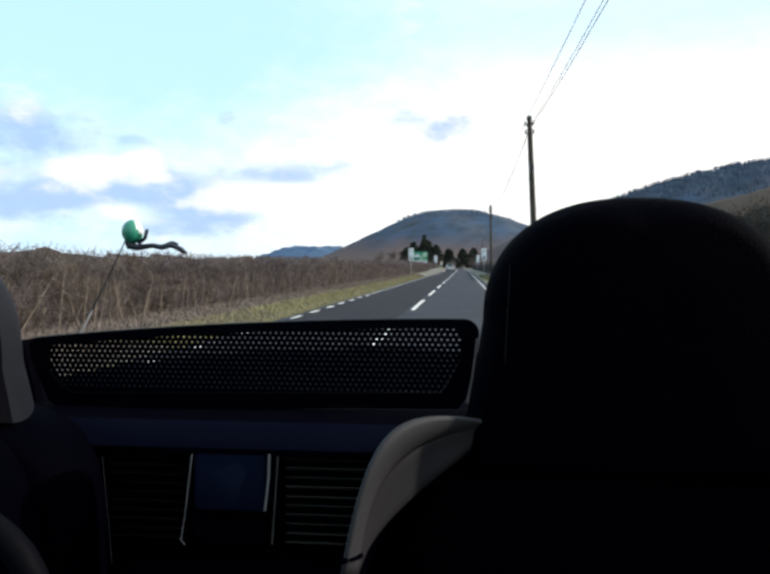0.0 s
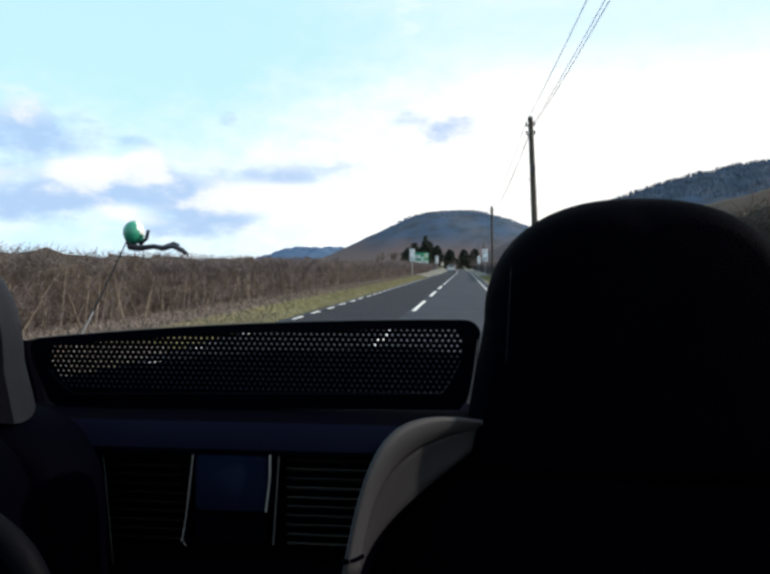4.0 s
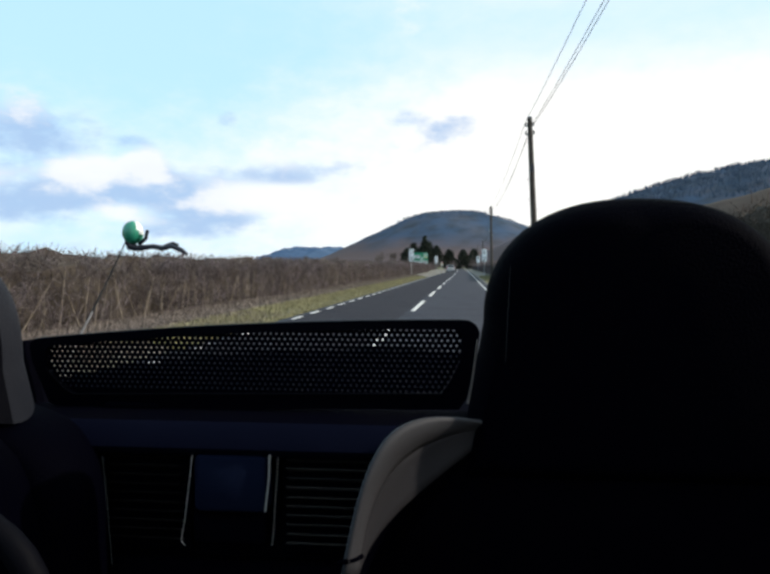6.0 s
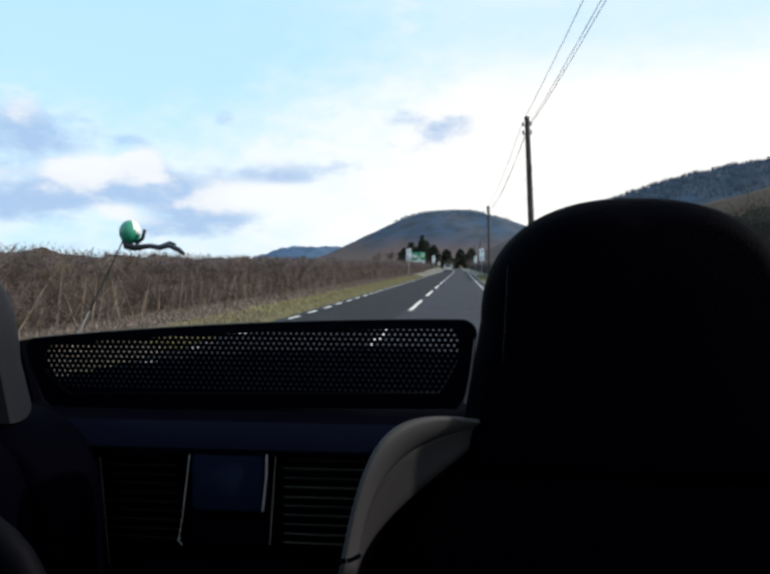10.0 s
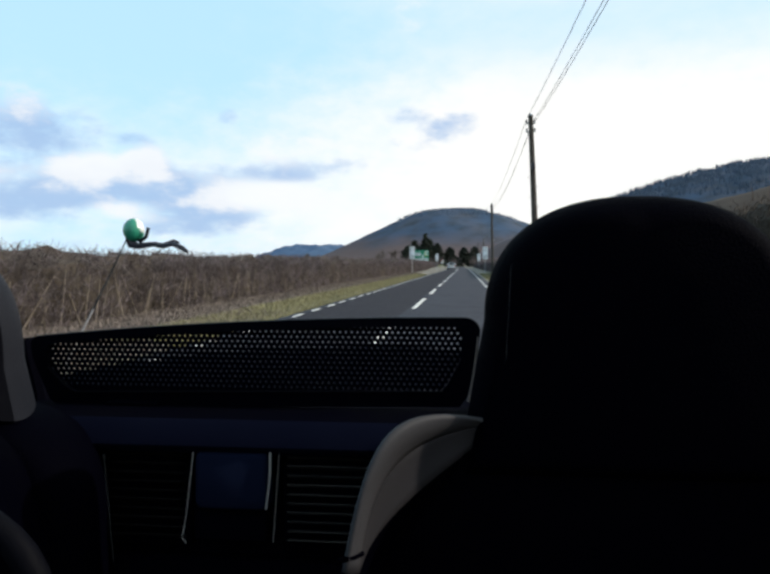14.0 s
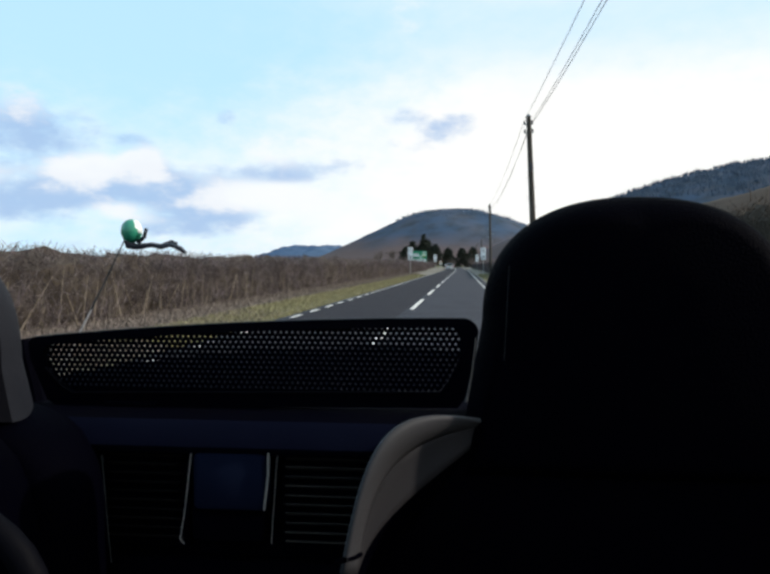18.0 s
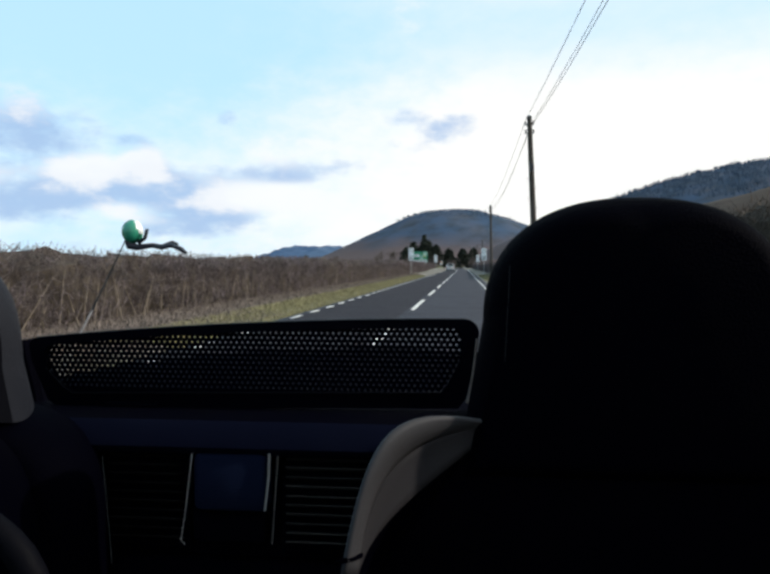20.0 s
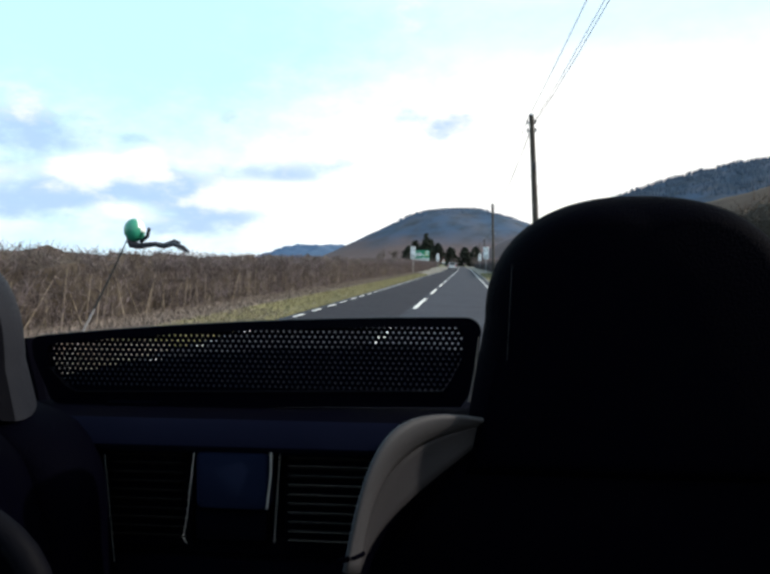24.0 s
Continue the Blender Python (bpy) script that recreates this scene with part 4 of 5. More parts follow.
for a, b in zip(loops, loops[1:] + loops[:1]):
    for j in range(m):
        bm.faces.new((a[j], a[(j + 1) % m], b[(j + 1) % m], b[j]))
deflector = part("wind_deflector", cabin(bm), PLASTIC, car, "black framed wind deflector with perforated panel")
# sky highlight on the upper edge, added as a thin pale tube
part("edge_bead", cabin(tube([(x, 1.199, z + 0.0004) for x, z in outer[3:-3]], 0.0008, 6)), EDGE_GLINT, deflector, "thin sky reflection along the upper edge")
# light along the frame's inner edge, added as a thin paler strip
part("inner_trim", cabin(tube([(x, 1.187, z) for x, z in inner[:3][::-1] + inner[-1:]], 0.0016, 6)), LIT_EDGE, deflector, "thin lit edge of the frame round the mesh")

# perforated panel: hexagonal cells, each with a round hole
bm = bmesh.new()
pitch_x, pitch_z, hole = 0.0101, 0.0088, 0.0022
xl, xr = -0.741, 0.014
seen_v = {}


def vert(x, z):
    key = (round(x * 20000), round(z * 20000))
    if key not in seen_v:
        seen_v[key] = bm.verts.new((x, 1.198, z))
    return seen_v[key]


row_i = 0
z = 0.968
while z < 1.12:
    x = xl + (pitch_x / 2 if row_i % 2 else 0)
    while x < xr:
        if z < defl_top(x) - 0.008 and x > xl + 0.004 + (1.06 - z) * 0.12 and x < xr - (1.09 - z) * 0.13 + 0.004:
            corner = [vert(x + pitch_x / math.sqrt(3) * math.cos(radians(90 + 60 * k)), z + pitch_z / 1.5 * 1.0 * math.sin(radians(90 + 60 * k))) for k in range(6)]
            if z < 0.984:                                  # plain strip below the holes
                bm.faces.new(corner)
                x += pitch_x
                continue
            rim_v = [bm.verts.new((x + hole * math.cos(radians(90 + 60 * k)), 1.198, z + hole * math.sin(radians(90 + 60 * k)))) for k in range(6)]
            rim_b = [bm.verts.new((v.co.x, 1.2005, v.co.z)) for v in rim_v]
            for k in range(6):
                j = (k + 1) % 6
                bm.faces.new((corner[k], corner[j], rim_v[j], rim_v[k]))
                bm.faces.new((rim_v[k], rim_v[j], rim_b[j], rim_b[k]))
        x += pitch_x
    z += pitch_z
    row_i += 1
part("mesh_panel", cabin(bm), PLASTIC, deflector, "black perforated mesh panel", smooth=None)
for x in (-0.70, -0.02):
    part("foot", cabin(box(0.05, 0.03, 0.03, (x, 1.2, 0.930), 0.006)), LEATHER, deflector)
part("roll_hoop", cabin(tube([(-0.800, 1.235, 1.062), (-0.795, 1.235, 1.03), (-0.778, 1.232, 0.97), (-0.766, 1.23, 0.90)], [0.016, 0.020, 0.020, 0.020], 10)), PLASTIC, car, "black roll hoop beside the deflector")
stalk = [(0.0352, 1.185, 1.078), (0.0335, 1.185, 1.060), (0.0282, 1.185, 1.017), (0.0225, 1.185, 0.984), (0.0190, 1.185, 0.969)]
part("clip", cabin(tube(stalk, [0.0009, 0.0010, 0.0011, 0.0011, 0.0022], 6)), CLIP_METAL, deflector, "thin metal securing clip")

# ---- body of the car
SECT = [(-1.95, 0.60, 0.55, 0.30), (-1.85, 0.74, 0.66, 0.22), (-1.4, 0.82, 0.78, 0.20), (-0.85, 0.84, 0.86, 0.20), (-0.6, 0.85, 0.90, 0.20),
        (-0.2, 0.85, 0.90, 0.20), (0.4, 0.85, 0.90, 0.20), (0.95, 0.86, 0.905, 0.20), (1.15, 0.87, 0.905, 0.20), (1.6, 0.85, 0.912, 0.22), (1.95, 0.80, 0.905, 0.26),
        (2.08, 0.74, 0.88, 0.30), (2.12, 0.66, 0.60, 0.34)]
bm = bmesh.new()
rows = []
for y, hw, zt, zb in SECT:
    ring = [(-hw * 0.9, zb), (-hw, zb + 0.12), (-hw, zt - 0.22), (-hw * 0.985, zt - 0.09), (-hw * 0.94, zt - 0.02), (-hw * 0.88, zt), (-hw * 0.4, zt + 0.025),
            (hw * 0.4, zt + 0.025), (hw * 0.88, zt), (hw * 0.94, zt - 0.02), (hw * 0.985, zt - 0.09), (hw, zt - 0.22), (hw, zb + 0.12), (hw * 0.9, zb)]
    rows.append([bm.verts.new((x, y, z)) for x, z in ring])
for i, (a, b) in enumerate(zip(rows, rows[1:])):
    open_top = -0.62 < SECT[i][0] and SECT[i + 1][0] < 1.16
    for j in range(len(a)):
        if open_top and j in (5, 6, 7):
            continue
        bm.faces.new((a[j], a[(j + 1) % len(a)], b[(j + 1) % len(a)], b[j]))
bm.faces.new(rows[0]), bm.faces.new(rows[-1][::-1])
body = part("body", bm, PAINT, car, "dark blue painted body")
for sx in (-1, 1):
    part("door_trim", box(0.05, 1.3, 0.42, (sx * 0.79, 0.2, 0.66), 0.02), PLASTIC, car)
    lamp = part("tail_lamp", box(0.20, 0.04, 0.12, (sx * 0.60, 2.105, 0.72), 0.015), RED_LAMP, car)
    part("windscreen_pillar", tube([(sx * 0.76, -0.95, 0.86), (sx * 0.70, -0.62, 1.12), (sx * 0.62, -0.36, 1.32)], 0.03, 8), PAINT, car)
    mirror = part("door_mirror", box(0.20, 0.09, 0.13, (sx * 0.95, -0.45, 0.98), 0.04), PAINT, car)
part("windscreen_header", tube([(-0.62, -0.36, 1.32), (0, -0.40, 1.345), (0.62, -0.36, 1.32)], 0.032, 8), PAINT, car)
bm = bmesh.new()
bm.faces.new([bm.verts.new(p) for p in ((-0.73, -0.94, 0.88), (0.73, -0.94, 0.88), (0.60, -0.37, 1.31), (-0.60, -0.37, 1.31))])
pane = part("windscreen", bm, glass("windscreen_glass", (0.8, 0.85, 0.84)), car)
pane.modifiers.new("thick", "SOLIDIFY").thickness = 0.006
pane.visible_shadow = False
part("dashboard", box(1.5, 0.42, 0.24, (0, -0.66, 0.80), 0.07), PLASTIC, car)
part("floor_pan", box(1.5, 1.9, 0.04, (0, 0.2, 0.24), 0.01), CARPET, car)
bm = bmesh.new()
rows = []
for y, hw, z in ((1.13, 0.74, 0.915), (1.3, 0.745, 0.922), (1.6, 0.74, 0.931), (1.85, 0.71, 0.927), (2.0, 0.66, 0.918), (2.09, 0.60, 0.89)):
    rows.append([bm.verts.new((hw * u, y, z + 0.045 * (1 - u * u) + 0.003 * math.sin(9 * u + 7 * y))) for u in (-1, -0.75, -0.5, -0.25, 0, 0.25, 0.5, 0.75, 1)])
for a, b in zip(rows, rows[1:]):
    for j in range(8):
        bm.faces.new((a[j], a[j + 1], b[j + 1], b[j]))
cover = part("tonneau_cover", bm, CARPET, car, "matt black cloth cover over the folded roof")
cover.modifiers.new("thick", "SOLIDIFY").thickness = 0.008
part("bumper", box(1.5, 0.12, 0.22, (0, 2.09, 0.45), 0.05), PAINT, car)
part("boot_handle", box(0.3, 0.02, 0.03, (0, 2.105, 0.80), 0.008), CHROME, car)
turn = Matrix.Rotation(radians(-25), 4, "X")
sw = bmesh.new()
ring_pts = [(0.18 * math.cos(radians(a)), 0, 0.18 * math.sin(radians(a))) for a in range(0, 361, 15)]
tube(ring_pts, 0.014, 8, sw, caps=False)
sw = box(0.30, 0.02, 0.04, (0, 0, 0), 0.008, sw)
sw.transform(Matrix.Translation((-0.375, -0.32, 0.84)) @ turn)
part("steering_wheel", sw, PLASTIC, car)


def wheel(parent, x, y, r=0.30, w=0.19):
    """Tyre with a rounded tread, dished rim and five spokes."""
    bm = bmesh.new()
    prof = [(-0.5, 0.72), (-0.5, 0.92), (-0.40, 0.99), (0, 1.0), (0.40, 0.99), (0.5, 0.92), (0.5, 0.72)]
    rows = [[bm.verts.new((px * w, math.cos(2 * math.pi * i / 28) * pr * r, math.sin(2 * math.pi * i / 28) * pr * r)) for i in range(28)] for px, pr in prof]
    for a, b in zip(rows, rows[1:] + rows[:1]):
        for i in range(28):
            bm.faces.new((a[i], a[(i + 1) % 28], b[(i + 1) % 28], b[i]))
    t = part("wheel", bm, RUBBER, parent)
    t.matrix_basis = pose(x, y, r)
    bm = bmesh.new()
    out = 1 if x > 0 else -1
    tube([(out * w * 0.30, 0, 0), (out * w * 0.42, 0, 0)], r * 0.2, 16, bm)
    tube([(-out * w * 0.4, 0, 0), (out * w * 0.1, 0, 0)], r * 0.71, 24, bm)
    for k in range(5):
        bm = box(w * 0.12, r * 0.62, r * 0.16, (0, 0, 0), 0.006, bm, Matrix.Rotation(2 * math.pi * k / 5, 4, "X") @ Matrix.Translation((out * w * 0.34, r * 0.38, 0)))
    part("rim", bm, ALLOY, t)
    return t


for sx in (-1, 1):
    wheel(car, sx * 0.77, -1.25), wheel(car, sx * 0.77, 1.35)

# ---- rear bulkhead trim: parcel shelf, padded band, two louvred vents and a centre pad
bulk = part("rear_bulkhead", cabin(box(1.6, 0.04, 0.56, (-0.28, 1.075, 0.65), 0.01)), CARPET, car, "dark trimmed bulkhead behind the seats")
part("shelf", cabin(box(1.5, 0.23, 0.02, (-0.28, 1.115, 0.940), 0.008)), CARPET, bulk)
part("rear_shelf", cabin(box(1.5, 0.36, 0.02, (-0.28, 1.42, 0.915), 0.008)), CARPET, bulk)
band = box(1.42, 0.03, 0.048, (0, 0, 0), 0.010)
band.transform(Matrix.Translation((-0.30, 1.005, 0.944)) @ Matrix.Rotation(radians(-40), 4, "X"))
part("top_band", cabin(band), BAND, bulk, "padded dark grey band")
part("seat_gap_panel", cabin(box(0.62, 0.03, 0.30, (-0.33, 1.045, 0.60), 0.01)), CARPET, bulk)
part("recess", cabin(box(0.10, 0.02, 0.010, (-0.57, 1.19, 0.953), 0.004)), PLASTIC, bulk, "small dark latch slot in the shelf")
pad = part("centre_pad", cabin(plate(rounded(0.110, 0.084, 0.010, -0.3265, 0.883), 0.03, rim=0.006)), NAVY, bulk, "navy padded centre panel")
pad.location = (0, 0.985 * KC, 0)
low = part("pad_recess", cabin(plate(rounded(0.110, 0.05, 0.006, -0.333, 0.815), 0.03, rim=0.003)), CARPET, bulk)
low.location = (0, 1.0 * KC, 0)
part("trim_strip", cabin(tube([(-0.381, 0.982, 0.926), (-0.387, 0.982, 0.879), (-0.3925, 0.982, 0.835), (-0.399, 0.982, 0.799), (-0.393, 0.982, 0.792)], 0.0008, 8)), CHROME, bulk, "bright metal strip beside the pad")
part("trim_strip", cabin(tube([(-0.2664, 0.982, 0.9285), (-0.267, 0.982, 0.897), (-0.273, 0.982, 0.846)], 0.0016, 8)), CHROME, bulk, "bright metal strip beside the pad")
for x0, x1, ys in ((-0.2555, -0.2656, 0.992), (-0.449, -0.438, 0.852)):
    line = []
    z_top = 0.931 if x0 > -0.3 else 0.955
    n = 26
    for i in range(n):
        z0, z1 = z_top - 0.139 * i / n, z_top - 0.139 * (i + 0.62) / n
        line.append(tube([(x0 + (x1 - x0) * i / n, ys, z0), (x0 + (x1 - x0) * (i + 0.6) / n, ys, z1)], 0.0007, 5))
    bm = line[0]
    for other in line[1:]:
        bm = join(bm, other)
    part("stitching", cabin(bm), THREAD if x0 > -0.3 else DIM_THREAD, bulk, "pale stitched seam")
# the left vent's shade and right vent's light are in the slat colours
for xa, xb, slat_mat in ((-0.525, -0.412, SHADED_SLAT), (-0.250, -0.105, SLAT)):
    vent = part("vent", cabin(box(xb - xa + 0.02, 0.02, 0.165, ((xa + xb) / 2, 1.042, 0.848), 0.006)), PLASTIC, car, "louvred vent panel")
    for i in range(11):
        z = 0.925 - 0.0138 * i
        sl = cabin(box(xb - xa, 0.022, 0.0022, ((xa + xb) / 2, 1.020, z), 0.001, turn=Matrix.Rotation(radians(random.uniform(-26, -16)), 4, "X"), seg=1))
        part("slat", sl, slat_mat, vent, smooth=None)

# ---- aerial and the toy on its tip
aerial = part("whip_aerial", cabin(tube([(-1.134, 2.1, 1.060), (-1.104, 2.1, 1.118), (-1.071, 2.1, 1.182), (-1.042, 2.1, 1.240), (-1.020, 2.1, 1.285)], [0.0034, 0.0030, 0.0026, 0.0022, 0.0022], 6)), CABLE, car, "thin black whip aerial")
part("base", cabin(tube([(-1.240, 2.1, 0.86), (-1.205, 2.1, 0.93), (-1.167, 2.1, 1.0), (-1.134, 2.1, 1.060)], [0.008, 0.005, 0.0032, 0.0026], 8)), AERIAL_FOOT, aerial, "metal foot with a white highlight")
toy = thing("aerial_toy", "green rubber toy streaming from the aerial tip, white on its sunlit side", "toy", pose(-CAR_X, 0, 0))
bm = bmesh.new()
bmesh.ops.create_uvsphere(bm, u_segments=24, v_segments=16, radius=0.034, matrix=Matrix.Translation((-1.0, 2.1, 1.305)) @ Matrix.Diagonal((0.95, 0.95, 1.08, 1)))
# sunlight on the head's upper right is painted as white faces
for f in bm.faces:
    c = f.calc_center_median() - Vector((-1.0, 2.1, 1.305))
    f.material_index = 1 if c.x * 0.85 + c.z * 0.4 > 0.023 else 0
for pts, rad in (([(-1.012, 2.1, 1.285), (-1.008, 2.1, 1.262), (-0.985, 2.1, 1.256), (-0.94, 2.11, 1.262), (-0.905, 2.1, 1.256), (-0.875, 2.1, 1.262), (-0.845, 2.1, 1.250), (-0.825, 2.1, 1.236)],
                  [0.016, 0.015, 0.010, 0.008, 0.009, 0.007, 0.008, 0.004]),
                 ([(-0.905, 2.1, 1.258), (-0.88, 2.12, 1.272), (-0.862, 2.12, 1.266)], [0.007, 0.006, 0.004]),
                 ([(-0.98, 2.1, 1.27), (-0.955, 2.09, 1.285), (-0.948, 2.09, 1.312)], [0.007, 0.006, 0.005])):
    n0 = len(bm.faces)
    tube(pts, rad, 8, bm)
    bm.faces.ensure_lookup_table()
    for f in bm.faces[n0:]:
        f.material_index = 2
o = part("toy_figure", cabin(bm), TOY_GREEN, toy)
o.data.materials.append(TOY_LIT), o.data.materials.append(TOY_DARK)


# ---------------------------------------------------------------- poles and wires
def pole_at(x, y, height, lean, seed):
    root = thing("telegraph_pole", "dark wooden telegraph pole on the roadside verge", "pole", pose(x + bend(y), y, 0.02, 0, lean, 0), group="telegraph poles")
    part("shaft", tube([(0, 0, -0.2), (0, 0, height * 0.5), (0, 0, height)], [0.125, 0.105, 0.085], 12), POLE_WOOD, root)
    part("cap", tube([(0, 0, height), (0, 0, height + 0.05)], [0.105, 0.07], 12), GALV, root)
    for k, z in enumerate((height - 0.25, height - 0.55)):
        part("bracket", box(0.34, 0.05, 0.06, (0.0, 0.1, z), 0.01), GALV, root)
        for sx in (-1, 1):
            part("insulator", tube([(sx * 0.14, 0.1, z + 0.03), (sx * 0.14, 0.1, z + 0.08), (sx * 0.14, 0.1, z + 0.12)], [0.025, 0.035, 0.02], 8), SIGN_BLACK, root)
    if seed % 3 == 0:
        part("junction_box", box(0.16, 0.10, 0.28, (0.0, -0.16, height * 0.72), 0.02), SIGN_BLACK, root)
    for k in range(4):
        part("step_iron", tube([(-0.2 if k % 2 else 0.2, 0, height * 0.5 + 0.35 * k), (0, 0, height * 0.5 + 0.35 * k)], 0.01, 5), GALV, root)
    return root


POLES = [(2.6, 25.5 + 40.0 * i, 6.7 + 0.25 * ((i * 7) % 3 - 1), (-2.6, -1.2, -2.0)[i % 3]) for i in range(-9, 6)]
POLES = [(x + (1.6 if y > 100 else 0.0), y, h, a) for x, y, h, a in POLES]
for i, (x, y, h, a) in enumerate(POLES):
    pole_at(x, y, h, a, i)
for i, ((x0, y0, h0, a0), (x1, y1, h1, a1)) in enumerate(zip(POLES, POLES[1:])):
    for k, off in enumerate((-0.14, 0.14, 0.0)):
        z0, z1 = h0 - 0.12 - 0.3 * (k == 2), h1 - 0.12 - 0.3 * (k == 2)
        xa, xb = x0 + bend(y0) + math.sin(radians(a0)) * h0, x1 + bend(y1) + math.sin(radians(a1)) * h1
        pts = []
        for j in range(13):
            f = j / 12
            pts.append((xa + (xb - xa) * f + off, y0 + (y1 - y0) * f + 0.1, z0 + (z1 - z0) * f - 0.55 * 4 * f * (1 - f) * (0.8 + 0.2 * k)))
        w = part("overhead_wire", tube(pts, 0.008, 5), CABLE)
        tagged(w, "thin black overhead wire between telegraph poles", "wire", "overhead wires")


# ---------------------------------------------------------------- signs
def countdown_sign(x, y, bars, mirror, turn=0.0):
    root = thing("countdown_sign", "white speed limit countdown sign, 40 in a ring above slanting bars", "road sign", pose(x + bend(y), y, 0.05, 0, 0, turn), group="countdown signs")
    part("post", tube([(0, 0.06, -0.3), (0, 0.06, 3.3)], 0.038, 10), GALV, root)
    panel = part("panel", plate(rounded(0.62, 1.55, 0.06, 0, 2.55), 0.02, rim=0.004), SIGN_WHITE, root)
    bm = bmesh.new()
    rings = [[bm.verts.new((r * math.cos(2 * math.pi * i / 36), yy, 3.0 + r * math.sin(2 * math.pi * i / 36))) for i in range(36)] for r, yy in ((0.255, 0.0), (0.255, -0.004), (0.215, -0.004), (0.215, 0.0))]
    for a, b in zip(rings, rings[1:]):
        for i in range(36):
            bm.faces.new((a[i], a[(i + 1) % 36], b[(i + 1) % 36], b[i]))
    part("ring", bm, SIGN_BLACK, panel)
    lettering("numerals", "40", 0.27, SIGN_BLACK, panel, pose(0, -0.003, 3.0, 90, 0, 0))
    for k in range(bars):
        s = -1 if mirror else 1
        part("bar", box(0.46, 0.006, 0.085, (0, -0.004, 1.98 + 0.24 * k), 0.002, turn=Matrix.Rotation(radians(-26 * s), 4, "Y"), seg=1), SIGN_BLACK, panel)
    for z in (2.1, 3.0):
        part("clamp", box(0.12, 0.05, 0.05, (0, 0.04, z), 0.008), GALV, root)
    return root


countdown_sign(-6.5, 88, 2, True)
countdown_sign(2.6, 90, 2, False, -4)
countdown_sign(-5.7, 150, 1, True)
countdown_sign(3.2, 152, 1, False)
countdown_sign(-5.6, -28, 3, True)
countdown_sign(2.4, -28, 3, False)

sign = thing("direction_sign", "large green road direction sign with white panels on posts", "road sign", pose(-9.2 + bend(154), 154, 0.1))
board = part("board", plate(rounded(3.1, 2.5, 0.08, 0, 2.85), 0.05, rim=0.01), SIGN_GREEN, sign)
for sx in (-1.15, 0.0, 1.15):
    part("post", tube([(sx, 0.1, -0.3), (sx, 0.1, 3.9)], 0.055, 10), GALV, sign)
for w, h, x, z, lines in ((1.15, 0.68, -0.80, 3.22, 3), (1.40, 0.70, -0.72, 1.98, 3), (1.10, 0.74, 0.88, 2.0, 3)):
    p = part("white_panel", plate(rounded(w, h, 0.03, x, z), 0.008), SIGN_WHITE, board)
    p.location.y = -0.008
    for k in range(lines):
        b = part("text_bar", plate(rounded(w * (0.82 - 0.17 * k), 0.085, 0.01, x - w * 0.08 * k, z + 0.2 - 0.2 * k), 0.004), SIGN_BLACK, p)
        b.location.y = -0.004
for k, (w, mat) in enumerate(((0.75, SIGN_WHITE), (0.9, SIGN_WHITE), (0.4, SIGN_YELLOW), (0.85, SIGN_WHITE), (0.75, SIGN_WHITE), (0.7, SIGN_YELLOW))):
    b = part("text_bar", plate(rounded(w, 0.10, 0.01, 0.62 + w / 2, 3.86 - 0.175 * k), 0.006), mat, board)
    b.location.y = -0.006
for cx, cz, ln, wd, a in ((0.16, 2.12, 0.95, 0.14, 90), (0.26, 2.86, 0.62, 0.14, 52), (0.18, 3.02, 0.75, 0.09, 132), (-0.02, 2.52, 0.32, 0.08, 0), (0.44, 2.62, 0.34, 0.08, -25)):
    b = part("route_line", box(ln, 0.006, wd, (cx, -0.007, cz), 0.002, turn=Matrix.Rotation(radians(-a), 4, "Y"), seg=1), SIGN_WHITE, board)
low = part("lower_plate", plate(rounded(1.5, 0.36, 0.03, 0.75, 1.38), 0.02), SIGN_WHITE, sign, "white supplementary plate with brown bars")
b = part("text_bar", plate(rounded(0.9, 0.1, 0.01, 0.55, 1.40), 0.005), CHIMNEY_POT, low)
b.location.y = -0.005

limit = thing("speed_limit_sign", "round speed limit sign over a yellow plate on two posts", "road sign", pose(-6.3 + bend(256), 256, 0.1))
for sx in (-0.34, 0.34):
    part("post", tube([(sx, 0.05, -0.3), (sx, 0.05, 2.1)], 0.04, 10), GALV, limit)
part("backing_plate", plate(rounded(0.95, 0.62, 0.03, 0, 1.75), 0.02), SIGN_WHITE, limit)
disc = part("disc", plate(ngon(0.36, 32, 0, 2.42), 0.02), SIGN_RED, limit)
c = part("disc_face", plate(ngon(0.28, 32, 0, 2.42), 0.006), SIGN_WHITE, disc)
c.location.y = -0.006
c = part("yellow_plate", plate(rounded(0.95, 0.18, 0.02, 0, 2.0), 0.01), SIGN_YELLOW, limit)
c.location.y = -0.01

back = thing("sign_seen_from_behind", "grey back of a large rectangular sign with steel channels", "road sign", pose(3.2, -184, 0.1))
part("sheet", box(2.0, 0.03, 2.4, (0, 0, 3.0), 0.006), SIGN_BACK, back)
for x in (-0.45, 0.1):
    part("post", box(0.10, 0.10, 4.2, (x, -0.07, 2.1), 0.01), GALV, back)
for z in (2.3, 3.0, 3.7):
    part("channel", box(1.95, 0.04, 0.05, (0, -0.03, z), 0.005), GALV, back)

warn = thing("junction_warning_sign", "yellow backed triangular junction warning sign on two posts", "road sign", pose(-6.6, -322, 0.1))
yb = part("backboard", plate(rounded(1.25, 1.05, 0.06, 0, 1.95), 0.02), SIGN_YELLOW, warn)
